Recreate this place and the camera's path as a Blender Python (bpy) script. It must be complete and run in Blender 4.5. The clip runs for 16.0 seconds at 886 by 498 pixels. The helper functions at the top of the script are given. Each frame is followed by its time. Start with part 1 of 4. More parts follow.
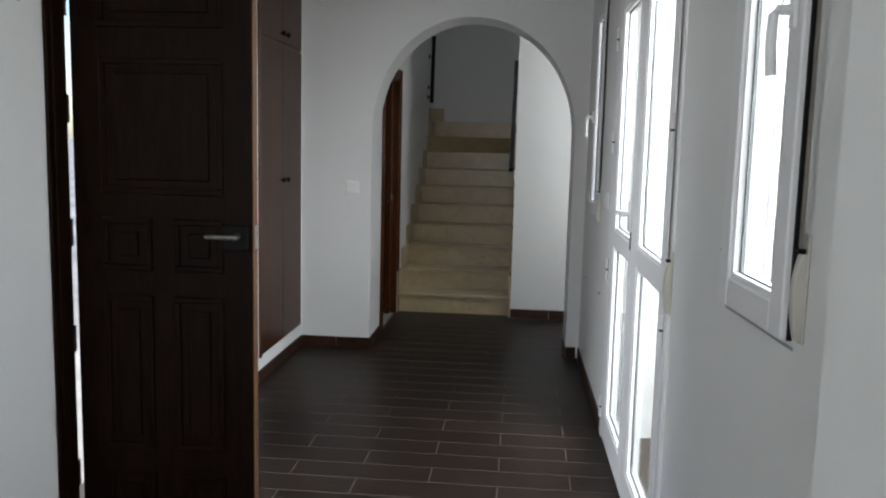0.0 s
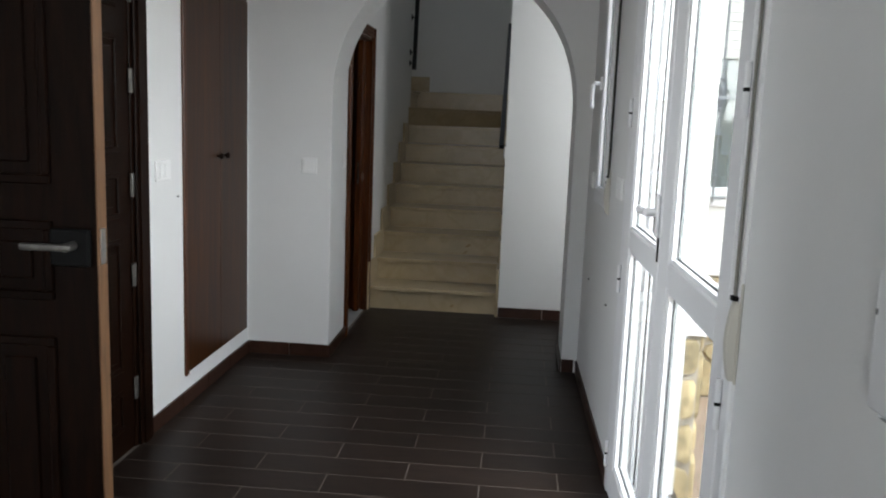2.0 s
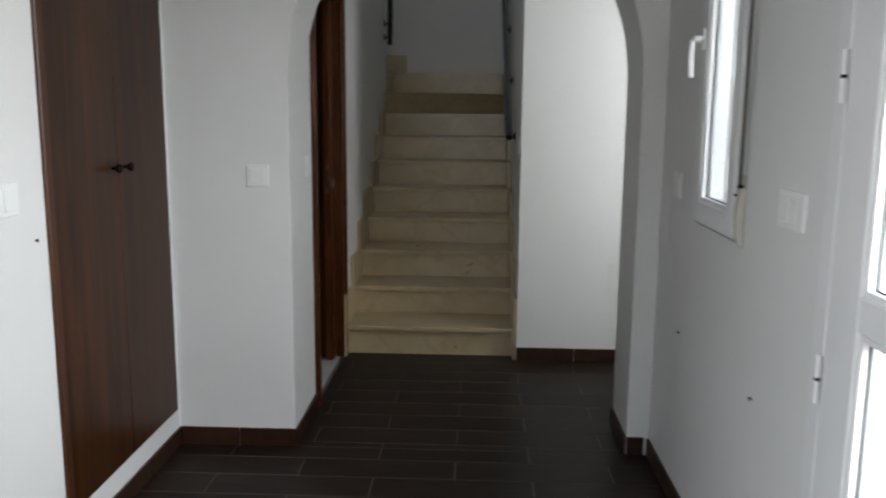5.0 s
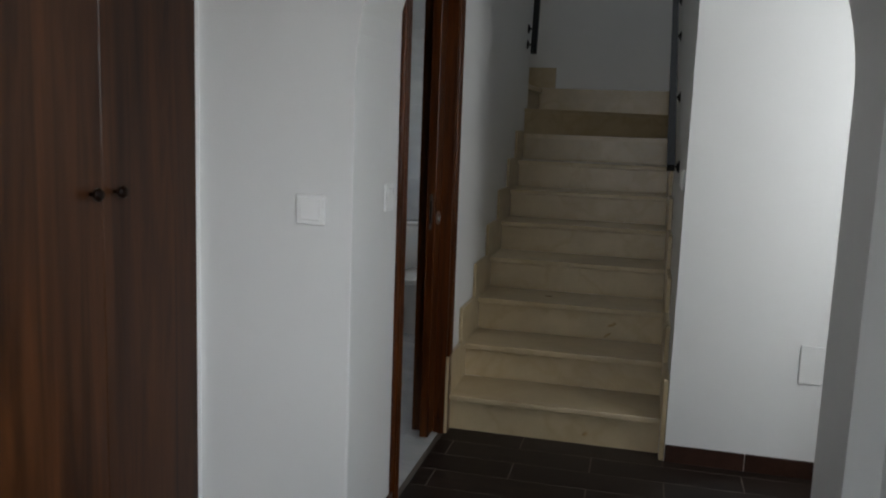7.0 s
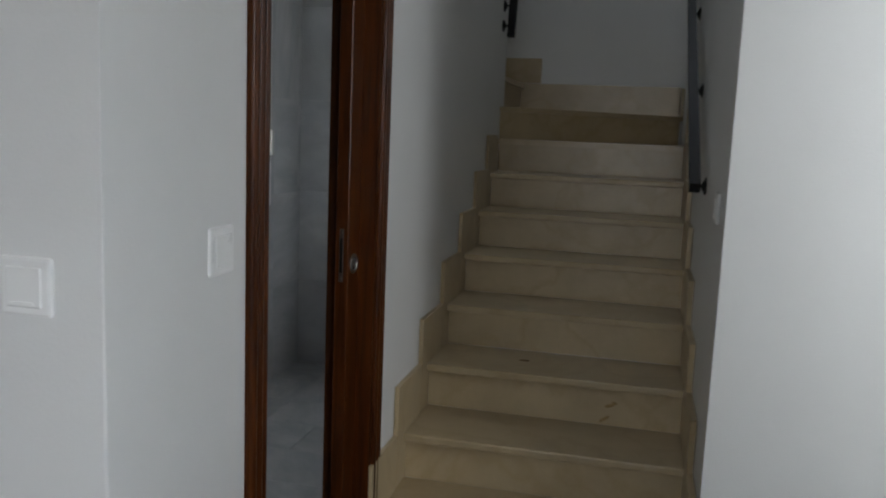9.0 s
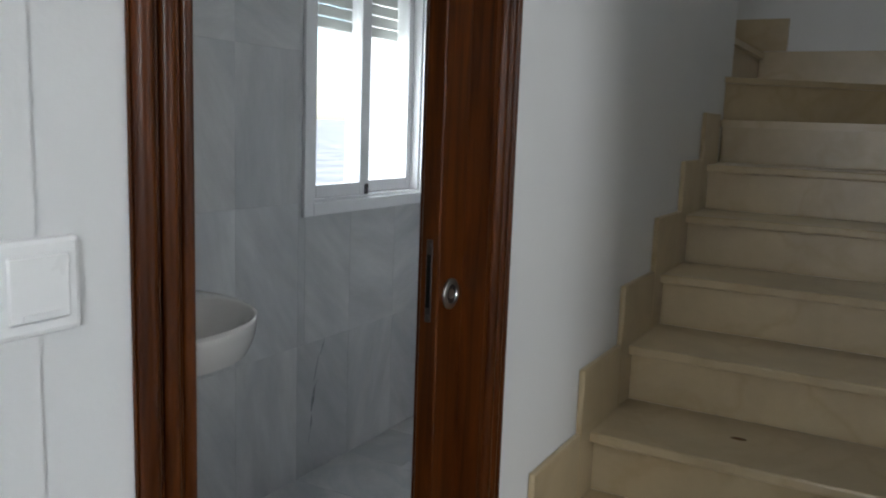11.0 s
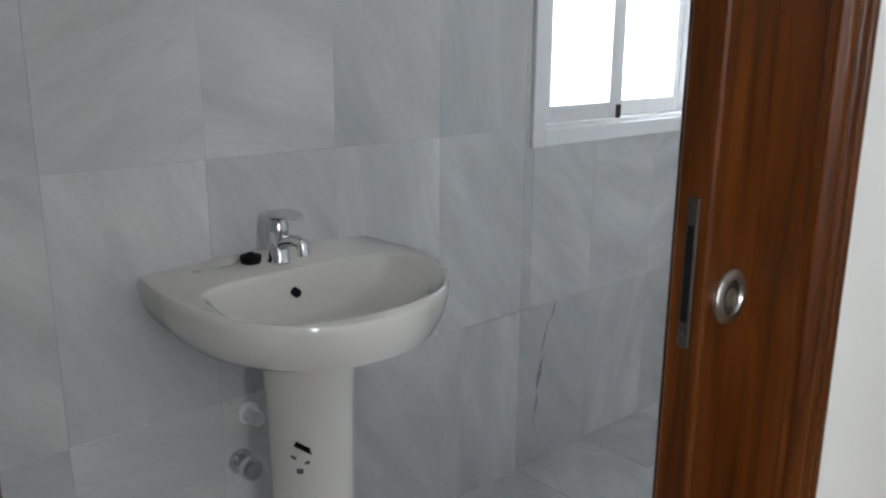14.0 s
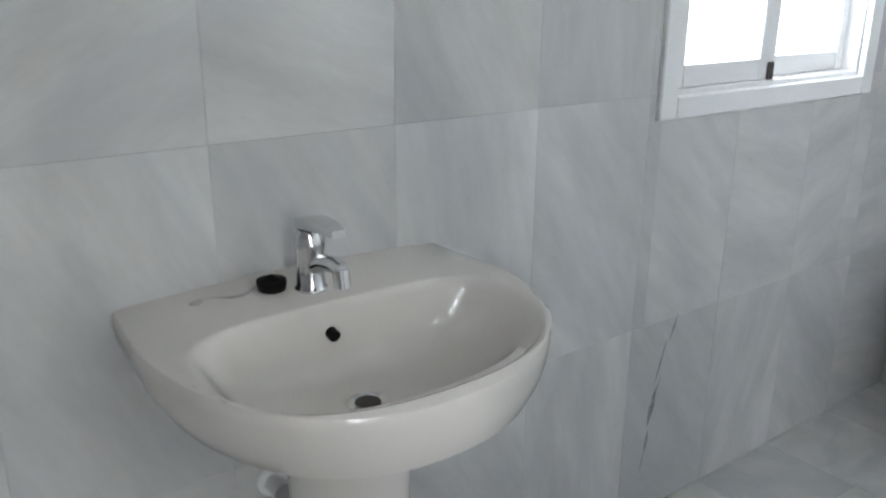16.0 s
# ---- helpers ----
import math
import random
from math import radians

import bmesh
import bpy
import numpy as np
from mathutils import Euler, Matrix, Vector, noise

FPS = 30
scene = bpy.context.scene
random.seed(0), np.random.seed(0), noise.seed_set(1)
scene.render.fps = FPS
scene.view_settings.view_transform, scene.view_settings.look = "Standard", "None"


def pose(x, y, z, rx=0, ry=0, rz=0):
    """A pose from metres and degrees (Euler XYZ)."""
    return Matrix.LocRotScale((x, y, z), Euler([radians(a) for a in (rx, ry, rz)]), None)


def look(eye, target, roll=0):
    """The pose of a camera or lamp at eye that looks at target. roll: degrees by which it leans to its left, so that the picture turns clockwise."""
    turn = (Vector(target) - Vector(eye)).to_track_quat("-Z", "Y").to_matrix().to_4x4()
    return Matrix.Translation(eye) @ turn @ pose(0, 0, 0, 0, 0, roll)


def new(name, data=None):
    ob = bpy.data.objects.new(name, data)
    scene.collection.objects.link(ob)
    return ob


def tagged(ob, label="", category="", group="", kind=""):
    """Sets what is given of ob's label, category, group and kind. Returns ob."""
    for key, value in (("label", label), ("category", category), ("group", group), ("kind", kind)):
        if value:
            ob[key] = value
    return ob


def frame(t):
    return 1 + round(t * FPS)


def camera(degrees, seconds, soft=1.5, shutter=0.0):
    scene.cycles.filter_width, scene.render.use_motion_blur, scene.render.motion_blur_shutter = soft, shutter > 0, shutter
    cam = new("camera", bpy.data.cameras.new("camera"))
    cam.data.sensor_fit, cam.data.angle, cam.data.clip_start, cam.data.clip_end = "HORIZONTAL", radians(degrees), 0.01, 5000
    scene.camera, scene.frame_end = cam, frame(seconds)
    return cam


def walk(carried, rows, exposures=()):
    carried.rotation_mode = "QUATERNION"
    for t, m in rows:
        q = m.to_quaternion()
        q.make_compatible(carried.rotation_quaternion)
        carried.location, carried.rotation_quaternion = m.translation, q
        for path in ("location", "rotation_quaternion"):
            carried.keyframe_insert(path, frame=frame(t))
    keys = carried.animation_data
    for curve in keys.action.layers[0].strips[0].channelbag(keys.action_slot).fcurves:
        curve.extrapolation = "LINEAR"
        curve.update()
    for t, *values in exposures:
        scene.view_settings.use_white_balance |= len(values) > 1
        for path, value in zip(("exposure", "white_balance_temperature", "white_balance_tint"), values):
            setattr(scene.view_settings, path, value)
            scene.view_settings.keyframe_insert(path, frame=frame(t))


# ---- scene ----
cam = camera(56.5, 16.0, soft=2.0, shutter=0.4)
PATH = [
    (0, (0.695, 0.542, 1.526), (0.514, 2.518, 1.275), 1.4),
    (0.5, (0.703, 0.788, 1.514), (0.532, 2.755, 1.2), 1.4),
    (1, (0.695, 1.083, 1.528), (0.69, 3.065, 1.26), -0.3),
    (1.5, (0.724, 1.332, 1.515), (0.637, 3.311, 1.243), 0.5),
    (2, (0.721, 1.544, 1.508), (0.558, 3.513, 1.198), 2.2),
    (2.5, (0.637, 1.806, 1.505), (0.626, 3.786, 1.228), -1.5),
    (3, (0.582, 2.072, 1.479), (0.608, 4.047, 1.161), 0.2),
    (3.5, (0.547, 2.327, 1.493), (0.53, 4.306, 1.204), 2.3),
    (4, (0.479, 2.607, 1.496), (0.478, 4.579, 1.164), 1.7),
    (4.5, (0.396, 2.868, 1.494), (0.471, 4.837, 1.154), -0.3),
    (5, (0.403, 3.058, 1.488), (0.32, 5.028, 1.151), 0.5),
    (7.5, (0.476, 4.442, 1.468), (0.009, 6.365, 1.184), 2.1),
    (8, (0.44, 4.769, 1.485), (0.107, 6.72, 1.199), 2.3),
    (10.5, (0.378, 6.178, 1.409), (-0.475, 7.964, 1.122), 2.4),
    (11, (0.328, 6.378, 1.389), (-0.637, 8.103, 1.084), 2.1),
    (11.5, (0.255, 6.574, 1.372), (-0.801, 8.234, 1.013), 1.4),
    (12, (0.265, 6.717, 1.365), (-1.007, 8.216, 0.997), 3.7),
    (12.5, (0.287, 6.782, 1.357), (-1.11, 8.167, 0.992), 4.5),
    (13, (0.264, 6.826, 1.34), (-1.154, 8.167, 0.905), 2.4),
    (13.5, (0.13, 6.902, 1.334), (-1.305, 8.22, 0.883), 1.5),
    (14, (-0.017, 6.987, 1.319), (-1.454, 8.289, 0.828), 0.4),
    (14.5, (-0.096, 7.073, 1.299), (-1.584, 8.277, 0.719), -0.9),
    (15, (-0.191, 7.17, 1.292), (-1.737, 8.295, 0.705), 1.4),
    (15.5, (-0.29, 7.243, 1.307), (-1.866, 8.323, 0.715), 3.1),
    (16, (-0.45, 7.329, 1.304), (-1.976, 8.465, 0.688), 0.4),
]
walk(cam, [(t, look(eye, target, roll)) for t, eye, target, roll in PATH], [(0.0, 0.93, 6550, 10), (1.0, 1.12, 6550, 10), (1.6, 0.93, 6550, 10), (2.5, 0.97, 6600, 10), (3.2, 0.75, 6600, 10), (4.0, 0.78, 6650, 10), (5.0, 1.1, 6650, 10), (8.0, 0.9, 6500, 10), (11.0, 1.72, 6400, 10), (12.0, 2.0, 6400, 10), (12.5, 2.38, 6450, 10), (13.5, 2.72, 6500, 10), (14.0, 2.64, 6500, 10), (14.5, 2.88, 6550, 10), (15.0, 3.12, 6550, 10), (16.0, 3.0, 6500, 10)])

# ---- world and sun ----
world = bpy.data.worlds.new("sky")
scene.world = world
world.use_nodes = True
wn = world.node_tree
sky = wn.nodes.new("ShaderNodeTexSky")
sky.sky_type = "NISHITA"
sky.sun_disc = False
sky.sun_elevation = radians(55)
sky.sun_rotation = radians(185)
wn.links.new(sky.outputs[0], wn.nodes["Background"].inputs[0])
wn.nodes["Background"].inputs[1].default_value = 0.13
sun = new("sun", bpy.data.lights.new("sun", "SUN"))
sun.data.energy = 1.25
sun.data.angle = radians(25)
sun.data.color = (1.0, 0.95, 0.88)
sun.matrix_world = look((0, 0, 0), (0.05, 0.571, -0.819))


def area_lamp(name, at, target, width, height, watts, colour=(0.93, 0.97, 1.0)):
    """Area lamp that stands in for sky light coming in through an opening."""
    d = bpy.data.lights.new(name, "AREA")
    d.shape, d.size, d.size_y, d.energy, d.color = "RECTANGLE", width, height, watts, colour
    ob = new(name, d)
    ob.matrix_world = look(at, target)
    return ob


area_lamp("sky_over_glazed_door", (2.75, 3.0, 2.3), (0.0, 5.1, 1.45), 2.1, 1.4, 145)
area_lamp("sky_in_side_room_window", (2.24, 6.81, 1.74), (1.95, 7.8, 1.74), 0.90, 1.18, 11.5)
# unseen fill lamp, added to brighten the arch wall from behind
area_lamp("fill_from_hall_end", (0.1, -1.68, 1.55), (0.0, 1.0, 1.5), 1.3, 1.3, 20)
area_lamp("sky_in_bathroom_window", (-1.875, 9.21, 1.628), (0.0, 9.21, 1.628), 0.86, 1.16, 5.5)
# unseen fill lamp, added for the daylight from upstairs
area_lamp("fill_over_stairs", (0.34, 10.6, 5.19), (-0.4, 9.3, 1.2), 0.5, 0.5, 2.8, (0.85, 0.93, 1.0))
area_lamp("sky_before_front_door", (-2.3, 3.5, 2.7), (1.1, 4.7, 1.2), 1.5, 1.0, 56)


# ---- materials ----
def material(name, colour, rough=0.5, metal=0.0, var=0.12, scale=6.0, bump=0.0, bump_scale=60.0, stretch=(1, 1, 1), tint=None,
             coat=0.0, per_object=0.0, streak=0.0, spec=0.5, rvar=0.15):
    m = bpy.data.materials.new(name)
    m.use_nodes = True
    nt = m.node_tree
    b = nt.nodes["Principled BSDF"]
    b.inputs["Roughness"].default_value = rough
    b.inputs["Metallic"].default_value = metal
    b.inputs["Coat Weight"].default_value = coat
    b.inputs["Specular IOR Level"].default_value = spec
    b.inputs["Coat Roughness"].default_value = 0.15
    geo = nt.nodes.new("ShaderNodeNewGeometry")
    mp = nt.nodes.new("ShaderNodeMapping")
    mp.inputs["Scale"].default_value = stretch
    nt.links.new(geo.outputs["Position"], mp.inputs["Vector"])
    if per_object:
        info = nt.nodes.new("ShaderNodeObjectInfo")
        mul = nt.nodes.new("ShaderNodeVectorMath")
        mul.operation = "SCALE"
        mul.inputs[0].default_value = (17.0, 31.0, 23.0)
        nt.links.new(info.outputs["Random"], mul.inputs["Scale"])
        nt.links.new(mul.outputs[0], mp.inputs["Location"])
    n1 = nt.nodes.new("ShaderNodeTexNoise")
    n1.inputs["Scale"].default_value = scale
    n1.inputs["Detail"].default_value = 8
    n1.inputs["Roughness"].default_value = 0.65
    n1.inputs["Distortion"].default_value = streak
    nt.links.new(mp.outputs[0], n1.inputs["Vector"])
    ramp = nt.nodes.new("ShaderNodeValToRGB")
    c = Vector(colour)
    t = Vector(tint) if tint else c * (1 - 2.2 * var)
    ramp.color_ramp.elements[0].position = 0.3
    ramp.color_ramp.elements[1].position = 0.7
    ramp.color_ramp.elements[0].color = (*t, 1)
    ramp.color_ramp.elements[1].color = (*[min(1, v * (1 + 0.4 * var)) for v in c], 1)
    nt.links.new(n1.outputs["Fac"], ramp.inputs["Fac"])
    out = ramp.outputs["Color"]
    if per_object:
        hsv = nt.nodes.new("ShaderNodeHueSaturation")
        mr = nt.nodes.new("ShaderNodeMapRange")
        mr.inputs["To Min"].default_value = 1 - per_object
        mr.inputs["To Max"].default_value = 1 + per_object
        nt.links.new(info.outputs["Random"], mr.inputs["Value"])
        nt.links.new(mr.outputs[0], hsv.inputs["Value"])
        nt.links.new(out, hsv.inputs["Color"])
        out = hsv.outputs["Color"]
    nt.links.new(out, b.inputs["Base Color"])
    rr = nt.nodes.new("ShaderNodeMapRange")
    rr.inputs["To Min"].default_value = max(0.02, rough * (1 - rvar))
    rr.inputs["To Max"].default_value = min(1.0, rough * (1 + rvar))
    nt.links.new(n1.outputs["Fac"], rr.inputs["Value"])
    nt.links.new(rr.outputs[0], b.inputs["Roughness"])
    if bump:
        n2 = nt.nodes.new("ShaderNodeTexNoise")
        n2.inputs["Scale"].default_value = bump_scale
        n2.inputs["Detail"].default_value = 5
        nt.links.new(mp.outputs[0], n2.inputs["Vector"])
        bp = nt.nodes.new("ShaderNodeBump")
        bp.inputs["Strength"].default_value = bump
        bp.inputs["Distance"].default_value = 0.004
        nt.links.new(n2.outputs["Fac"], bp.inputs["Height"])
        nt.links.new(bp.outputs[0], b.inputs["Normal"])
    return m


def glass_material(name, colour=(0.96, 0.98, 0.97)):
    m = bpy.data.materials.new(name)
    m.use_nodes = True
    nt = m.node_tree
    nt.nodes.clear()
    out = nt.nodes.new("ShaderNodeOutputMaterial")
    mix = nt.nodes.new("ShaderNodeMixShader")
    clear = nt.nodes.new("ShaderNodeBsdfTransparent")
    clear.inputs[0].default_value = (*colour, 1)
    gloss = nt.nodes.new("ShaderNodeBsdfGlossy")
    gloss.inputs["Roughness"].default_value = 0.01
    face = nt.nodes.new("ShaderNodeLayerWeight")
    pw = nt.nodes.new("ShaderNodeMath")
    pw.operation = "POWER"
    pw.inputs[1].default_value = 5.0
    nt.links.new(face.outputs["Facing"], pw.inputs[0])
    amount = nt.nodes.new("ShaderNodeMapRange")
    amount.inputs["To Min"].default_value = 0.03
    amount.inputs["To Max"].default_value = 0.8
    nt.links.new(pw.outputs[0], amount.inputs["Value"])
    nt.links.new(amount.outputs[0], mix.inputs[0])
    nt.links.new(clear.outputs[0], mix.inputs[1])
    nt.links.new(gloss.outputs[0], mix.inputs[2])
    nt.links.new(mix.outputs[0], out.inputs[0])
    return m


def veined(name, colour, vein, rough, per_object=0.06, scale=2.2, stretch=(1, 1, 1), turn=0.0, sharp=0.12, cloud=0.1, axis=(1, 0, 0), vein_amount=0.45):
    """Polished stone: clouded ground with soft veins."""
    m = material(name, colour, rough, var=cloud, scale=scale * 1.5, per_object=per_object, stretch=stretch)
    nt = m.node_tree
    b = nt.nodes["Principled BSDF"]
    mp = next(n for n in nt.nodes if n.type == "MAPPING")
    if per_object and turn:
        info = next(n for n in nt.nodes if n.type == "OBJECT_INFO")
        swing = nt.nodes.new("ShaderNodeMapRange")
        swing.inputs["To Min"].default_value = radians(-turn)
        swing.inputs["To Max"].default_value = radians(turn * 2.2)
        nt.links.new(info.outputs["Random"], swing.inputs["Value"])
        spin = nt.nodes.new("ShaderNodeVectorRotate")
        spin.inputs["Axis"].default_value = axis
        geo = next(n for n in nt.nodes if n.type == "NEW_GEOMETRY")
        nt.links.new(geo.outputs["Position"], spin.inputs["Vector"])
        nt.links.new(swing.outputs[0], spin.inputs["Angle"])
        nt.links.new(spin.outputs[0], mp.inputs["Vector"])
    wave = nt.nodes.new("ShaderNodeTexNoise")
    wave.inputs["Scale"].default_value = scale
    wave.inputs["Detail"].default_value = 6
    wave.inputs["Distortion"].default_value = 0.35
    nt.links.new(mp.outputs[0], wave.inputs["Vector"])
    sub = nt.nodes.new("ShaderNodeMath")
    sub.operation = "SUBTRACT"
    sub.inputs[1].default_value = 0.5
    ab = nt.nodes.new("ShaderNodeMath")
    ab.operation = "ABSOLUTE"
    nt.links.new(wave.outputs["Fac"], sub.inputs[0])
    nt.links.new(sub.outputs[0], ab.inputs[0])
    mr = nt.nodes.new("ShaderNodeMapRange")
    mr.inputs["From Max"].default_value = sharp
    mr.inputs["To Min"].default_value = vein_amount
    mr.inputs["To Max"].default_value = 0.0
    nt.links.new(ab.outputs[0], mr.inputs["Value"])
    mix = nt.nodes.new("ShaderNodeMixRGB")
    mix.inputs["Color2"].default_value = (*vein, 1)
    nt.links.new(mr.outputs[0], mix.inputs["Fac"])
    src = b.inputs["Base Color"].links[0].from_socket
    nt.links.new(src, mix.inputs["Color1"])
    nt.links.new(mix.outputs[0], b.inputs["Base Color"])
    return m


PAINT = material("white_wall_paint", (0.80, 0.80, 0.79), 0.55, var=0.02, scale=1.3, bump=0.12, bump_scale=140)
CEIL = material("ceiling_paint", (0.82, 0.82, 0.81), 0.8, var=0.02, scale=2, bump=0.05, bump_scale=90)
TILE = material("dark_plank_tile", (0.028, 0.0186, 0.0143), 0.36, spec=0.09, var=0.28, scale=5, stretch=(1.2, 9, 1), bump=0.12, bump_scale=18, per_object=0.18)
GROUT = material("grey_grout", (0.12, 0.098, 0.08), 0.9, var=0.1, scale=30)
SKIRT = material("brown_skirting_tile", (0.046, 0.021, 0.014), 0.3, spec=0.2, var=0.2, scale=14, per_object=0.12)
DOORWOOD = material("dark_door_wood", (0.0125, 0.0043, 0.0017), 0.45, spec=0.08, var=0.38, scale=7, stretch=(7, 7, 0.7), bump=0.08, bump_scale=25, streak=0.6)
DOOREDGE = material("orange_brown_door_edge_wood", (0.25, 0.125, 0.055), 0.5, var=0.2, scale=9, stretch=(8, 8, 0.7), bump=0.05)
CABWOOD = material("walnut_veneer", (0.066, 0.023, 0.0066), 0.35, spec=0.18, tint=(0.009, 0.0028, 0.0012), var=0.25, scale=2.6, stretch=(4.5, 4.5, 0.26), bump=0.05, bump_scale=22, streak=1.2)
CABEDGE = material("cabinet_frame_wood", (0.075, 0.025, 0.009), 0.4, spec=0.3, var=0.22, scale=7, stretch=(7, 7, 0.5), bump=0.05)
SLIDE = material("red_brown_varnished_wood", (0.100, 0.0265, 0.0042), 0.32, spec=0.16, tint=(0.020, 0.0045, 0.0012), var=0.25, scale=6, stretch=(7, 7, 0.4), bump=0.05, bump_scale=25, coat=0.12, streak=0.8)
CREAM = veined("cream_marble", (0.53, 0.42, 0.26), (0.41, 0.305, 0.165), 0.3, scale=3.0, sharp=0.05, cloud=0.08)
GREY = veined("pale_grey_marble", (0.64, 0.635, 0.625), (0.40, 0.425, 0.46), 0.10, scale=1.7, stretch=(1, 2.6, 0.7), turn=80, sharp=0.15, cloud=0.12, per_object=0.08, vein_amount=0.34)
GREYFLOOR = veined("pale_grey_floor_marble", (0.58, 0.58, 0.57), (0.42, 0.44, 0.46), 0.16, scale=2.0, stretch=(1, 2.0, 1), turn=40, sharp=0.07, per_object=0.09, axis=(0, 0, 1))
PALEGROUT = material("pale_grout", (0.55, 0.55, 0.54), 0.8, var=0.08, scale=40)
PVC = material("white_pvc", (0.82, 0.82, 0.83), 0.42, var=0.01, scale=3, rvar=0.02)
STRAP = material("beige_blind_strap", (0.28, 0.26, 0.225), 0.8, var=0.15, scale=60, bump=0.3, bump_scale=200)
IVORY = material("ivory_plastic", (0.60, 0.575, 0.51), 0.4, var=0.03, scale=4)
SWITCH = material("white_switch_plastic", (0.89, 0.89, 0.88), 0.28, var=0.01, scale=5)
CERAMIC = material("white_glazed_ceramic", (0.70, 0.67, 0.635), 0.09, var=0.01, scale=3, coat=0.3)
CHROME = material("chrome", (0.75, 0.75, 0.76), 0.12, metal=1.0, var=0.03, scale=20)
STEEL = material("brushed_steel", (0.55, 0.54, 0.52), 0.3, metal=1.0, var=0.08, scale=40)
DARKSTEEL = material("tarnished_dark_steel", (0.10, 0.09, 0.085), 0.42, metal=0.8, var=0.2, scale=40)
LEVERSTEEL = material("dull_worn_steel", (0.20, 0.19, 0.175), 0.5, metal=0.9, var=0.2, scale=40)
IRON = material("black_wrought_iron", (0.02, 0.02, 0.022), 0.5, metal=0.4, var=0.2, scale=30, bump=0.2, bump_scale=60)
BLACK = material("black_rubber", (0.008, 0.008, 0.008), 0.6, spec=0.12, var=0.1, scale=30)
RUBBER = material("dark_grey_rubber", (0.07, 0.07, 0.072), 0.6, spec=0.2, var=0.1, scale=30)
SCRAP = material("torn_grey_label", (0.16, 0.15, 0.155), 0.7, var=0.3, scale=80)
GREYIRON = material("grey_painted_iron", (0.20, 0.215, 0.23), 0.4, metal=0.3, var=0.1, scale=30)
STONE = material("yellow_sandstone", (0.66, 0.53, 0.31), 0.75, var=0.3, scale=9, bump=0.5, bump_scale=22, per_object=0.22)
MORTAR = material("grey_mortar", (0.46, 0.41, 0.34), 0.95, var=0.15, scale=25, bump=0.4, bump_scale=50)
PAVE = material("terracotta_paving", (0.58, 0.45, 0.36), 0.8, var=0.16, scale=3.5, bump=0.2, bump_scale=40, per_object=0.1)
EARTH = material("dry_ground", (0.62, 0.59, 0.54), 0.95, var=0.25, scale=0.6, bump=0.3, bump_scale=9)
WHITEOUT = material("white_outside_render", (0.78, 0.77, 0.74), 0.85, var=0.05, scale=3, bump=0.3, bump_scale=70)
MARBLECAP = material("white_marble_cap", (0.72, 0.71, 0.70), 0.35, var=0.05, scale=8)
# opaque grey: the dim room behind the panes is put into the colour
DARKGLASS = material("opaque_dim_room_glass", (0.17, 0.19, 0.185), 0.08, var=0.1, scale=2)
BLIND = material("grey_roller_slats", (0.50, 0.50, 0.47), 0.5, var=0.05, scale=10)
GLASS = glass_material("clear_glass")


# ---- mesh helpers ----
def box(bm, lo, hi, bevel=0.0, seg=1):
    lo, hi = Vector(lo), Vector(hi)
    r = bmesh.ops.create_cube(bm, size=1.0, matrix=Matrix.LocRotScale((lo + hi) / 2, None, hi - lo))
    if bevel:
        edges = {e for v in r["verts"] for e in v.link_edges}
        bmesh.ops.bevel(bm, geom=list(edges), offset=bevel, segments=seg, affect="EDGES", profile=0.5)
    return bm


def rod(bm, a, b, r1, r2=None, n=16):
    a, b = Vector(a), Vector(b)
    m = Matrix.Translation((a + b) / 2) @ (b - a).to_track_quat("Z", "Y").to_matrix().to_4x4()
    bmesh.ops.create_cone(bm, cap_ends=True, segments=n, radius1=r1, radius2=r1 if r2 is None else r2, depth=(b - a).length, matrix=m)
    return bm


def ball(bm, c, r, scale=(1, 1, 1), n=14):
    bmesh.ops.create_uvsphere(bm, u_segments=n, v_segments=n // 2 + 2, radius=r, matrix=Matrix.LocRotScale(c, None, scale))
    return bm


def lathe(bm, profile, centre=(0, 0, 0), axis="Z", n=28):
    """Turns a profile of (radius, height) round an axis."""
    turn = {"Z": Matrix(), "X": Matrix.Rotation(radians(90), 4, "Y"), "Y": Matrix.Rotation(radians(-90), 4, "X")}[axis]
    m = Matrix.Translation(centre) @ turn
    rings = []
    for r, h in profile:
        rings.append([bm.verts.new(m @ Vector((r * math.cos(2 * math.pi * i / n), r * math.sin(2 * math.pi * i / n), h))) for i in range(n)])
    for p, q in zip(rings, rings[1:]):
        for i in range(n):
            bm.faces.new((p[i], p[(i + 1) % n], q[(i + 1) % n], q[i]))
    bm.faces.new(rings[0][::-1])
    bm.faces.new(rings[-1])
    return bm


def tube(bm, pts, r, n=8):
    """A round bar through points."""
    pts = [Vector(p) for p in pts]
    rings = []
    up = Vector((0.31, 0.17, 0.94)).normalized()
    for i, p in enumerate(pts):
        d = (pts[min(i + 1, len(pts) - 1)] - pts[max(i - 1, 0)]).normalized()
        u = d.cross(up).normalized()
        v = d.cross(u)
        rings.append([bm.verts.new(p + r * (math.cos(2 * math.pi * k / n) * u + math.sin(2 * math.pi * k / n) * v)) for k in range(n)])
    for p, q in zip(rings, rings[1:]):
        for k in range(n):
            bm.faces.new((p[k], p[(k + 1) % n], q[(k + 1) % n], q[k]))
    bm.faces.new(rings[0][::-1])
    bm.faces.new(rings[-1])
    return bm


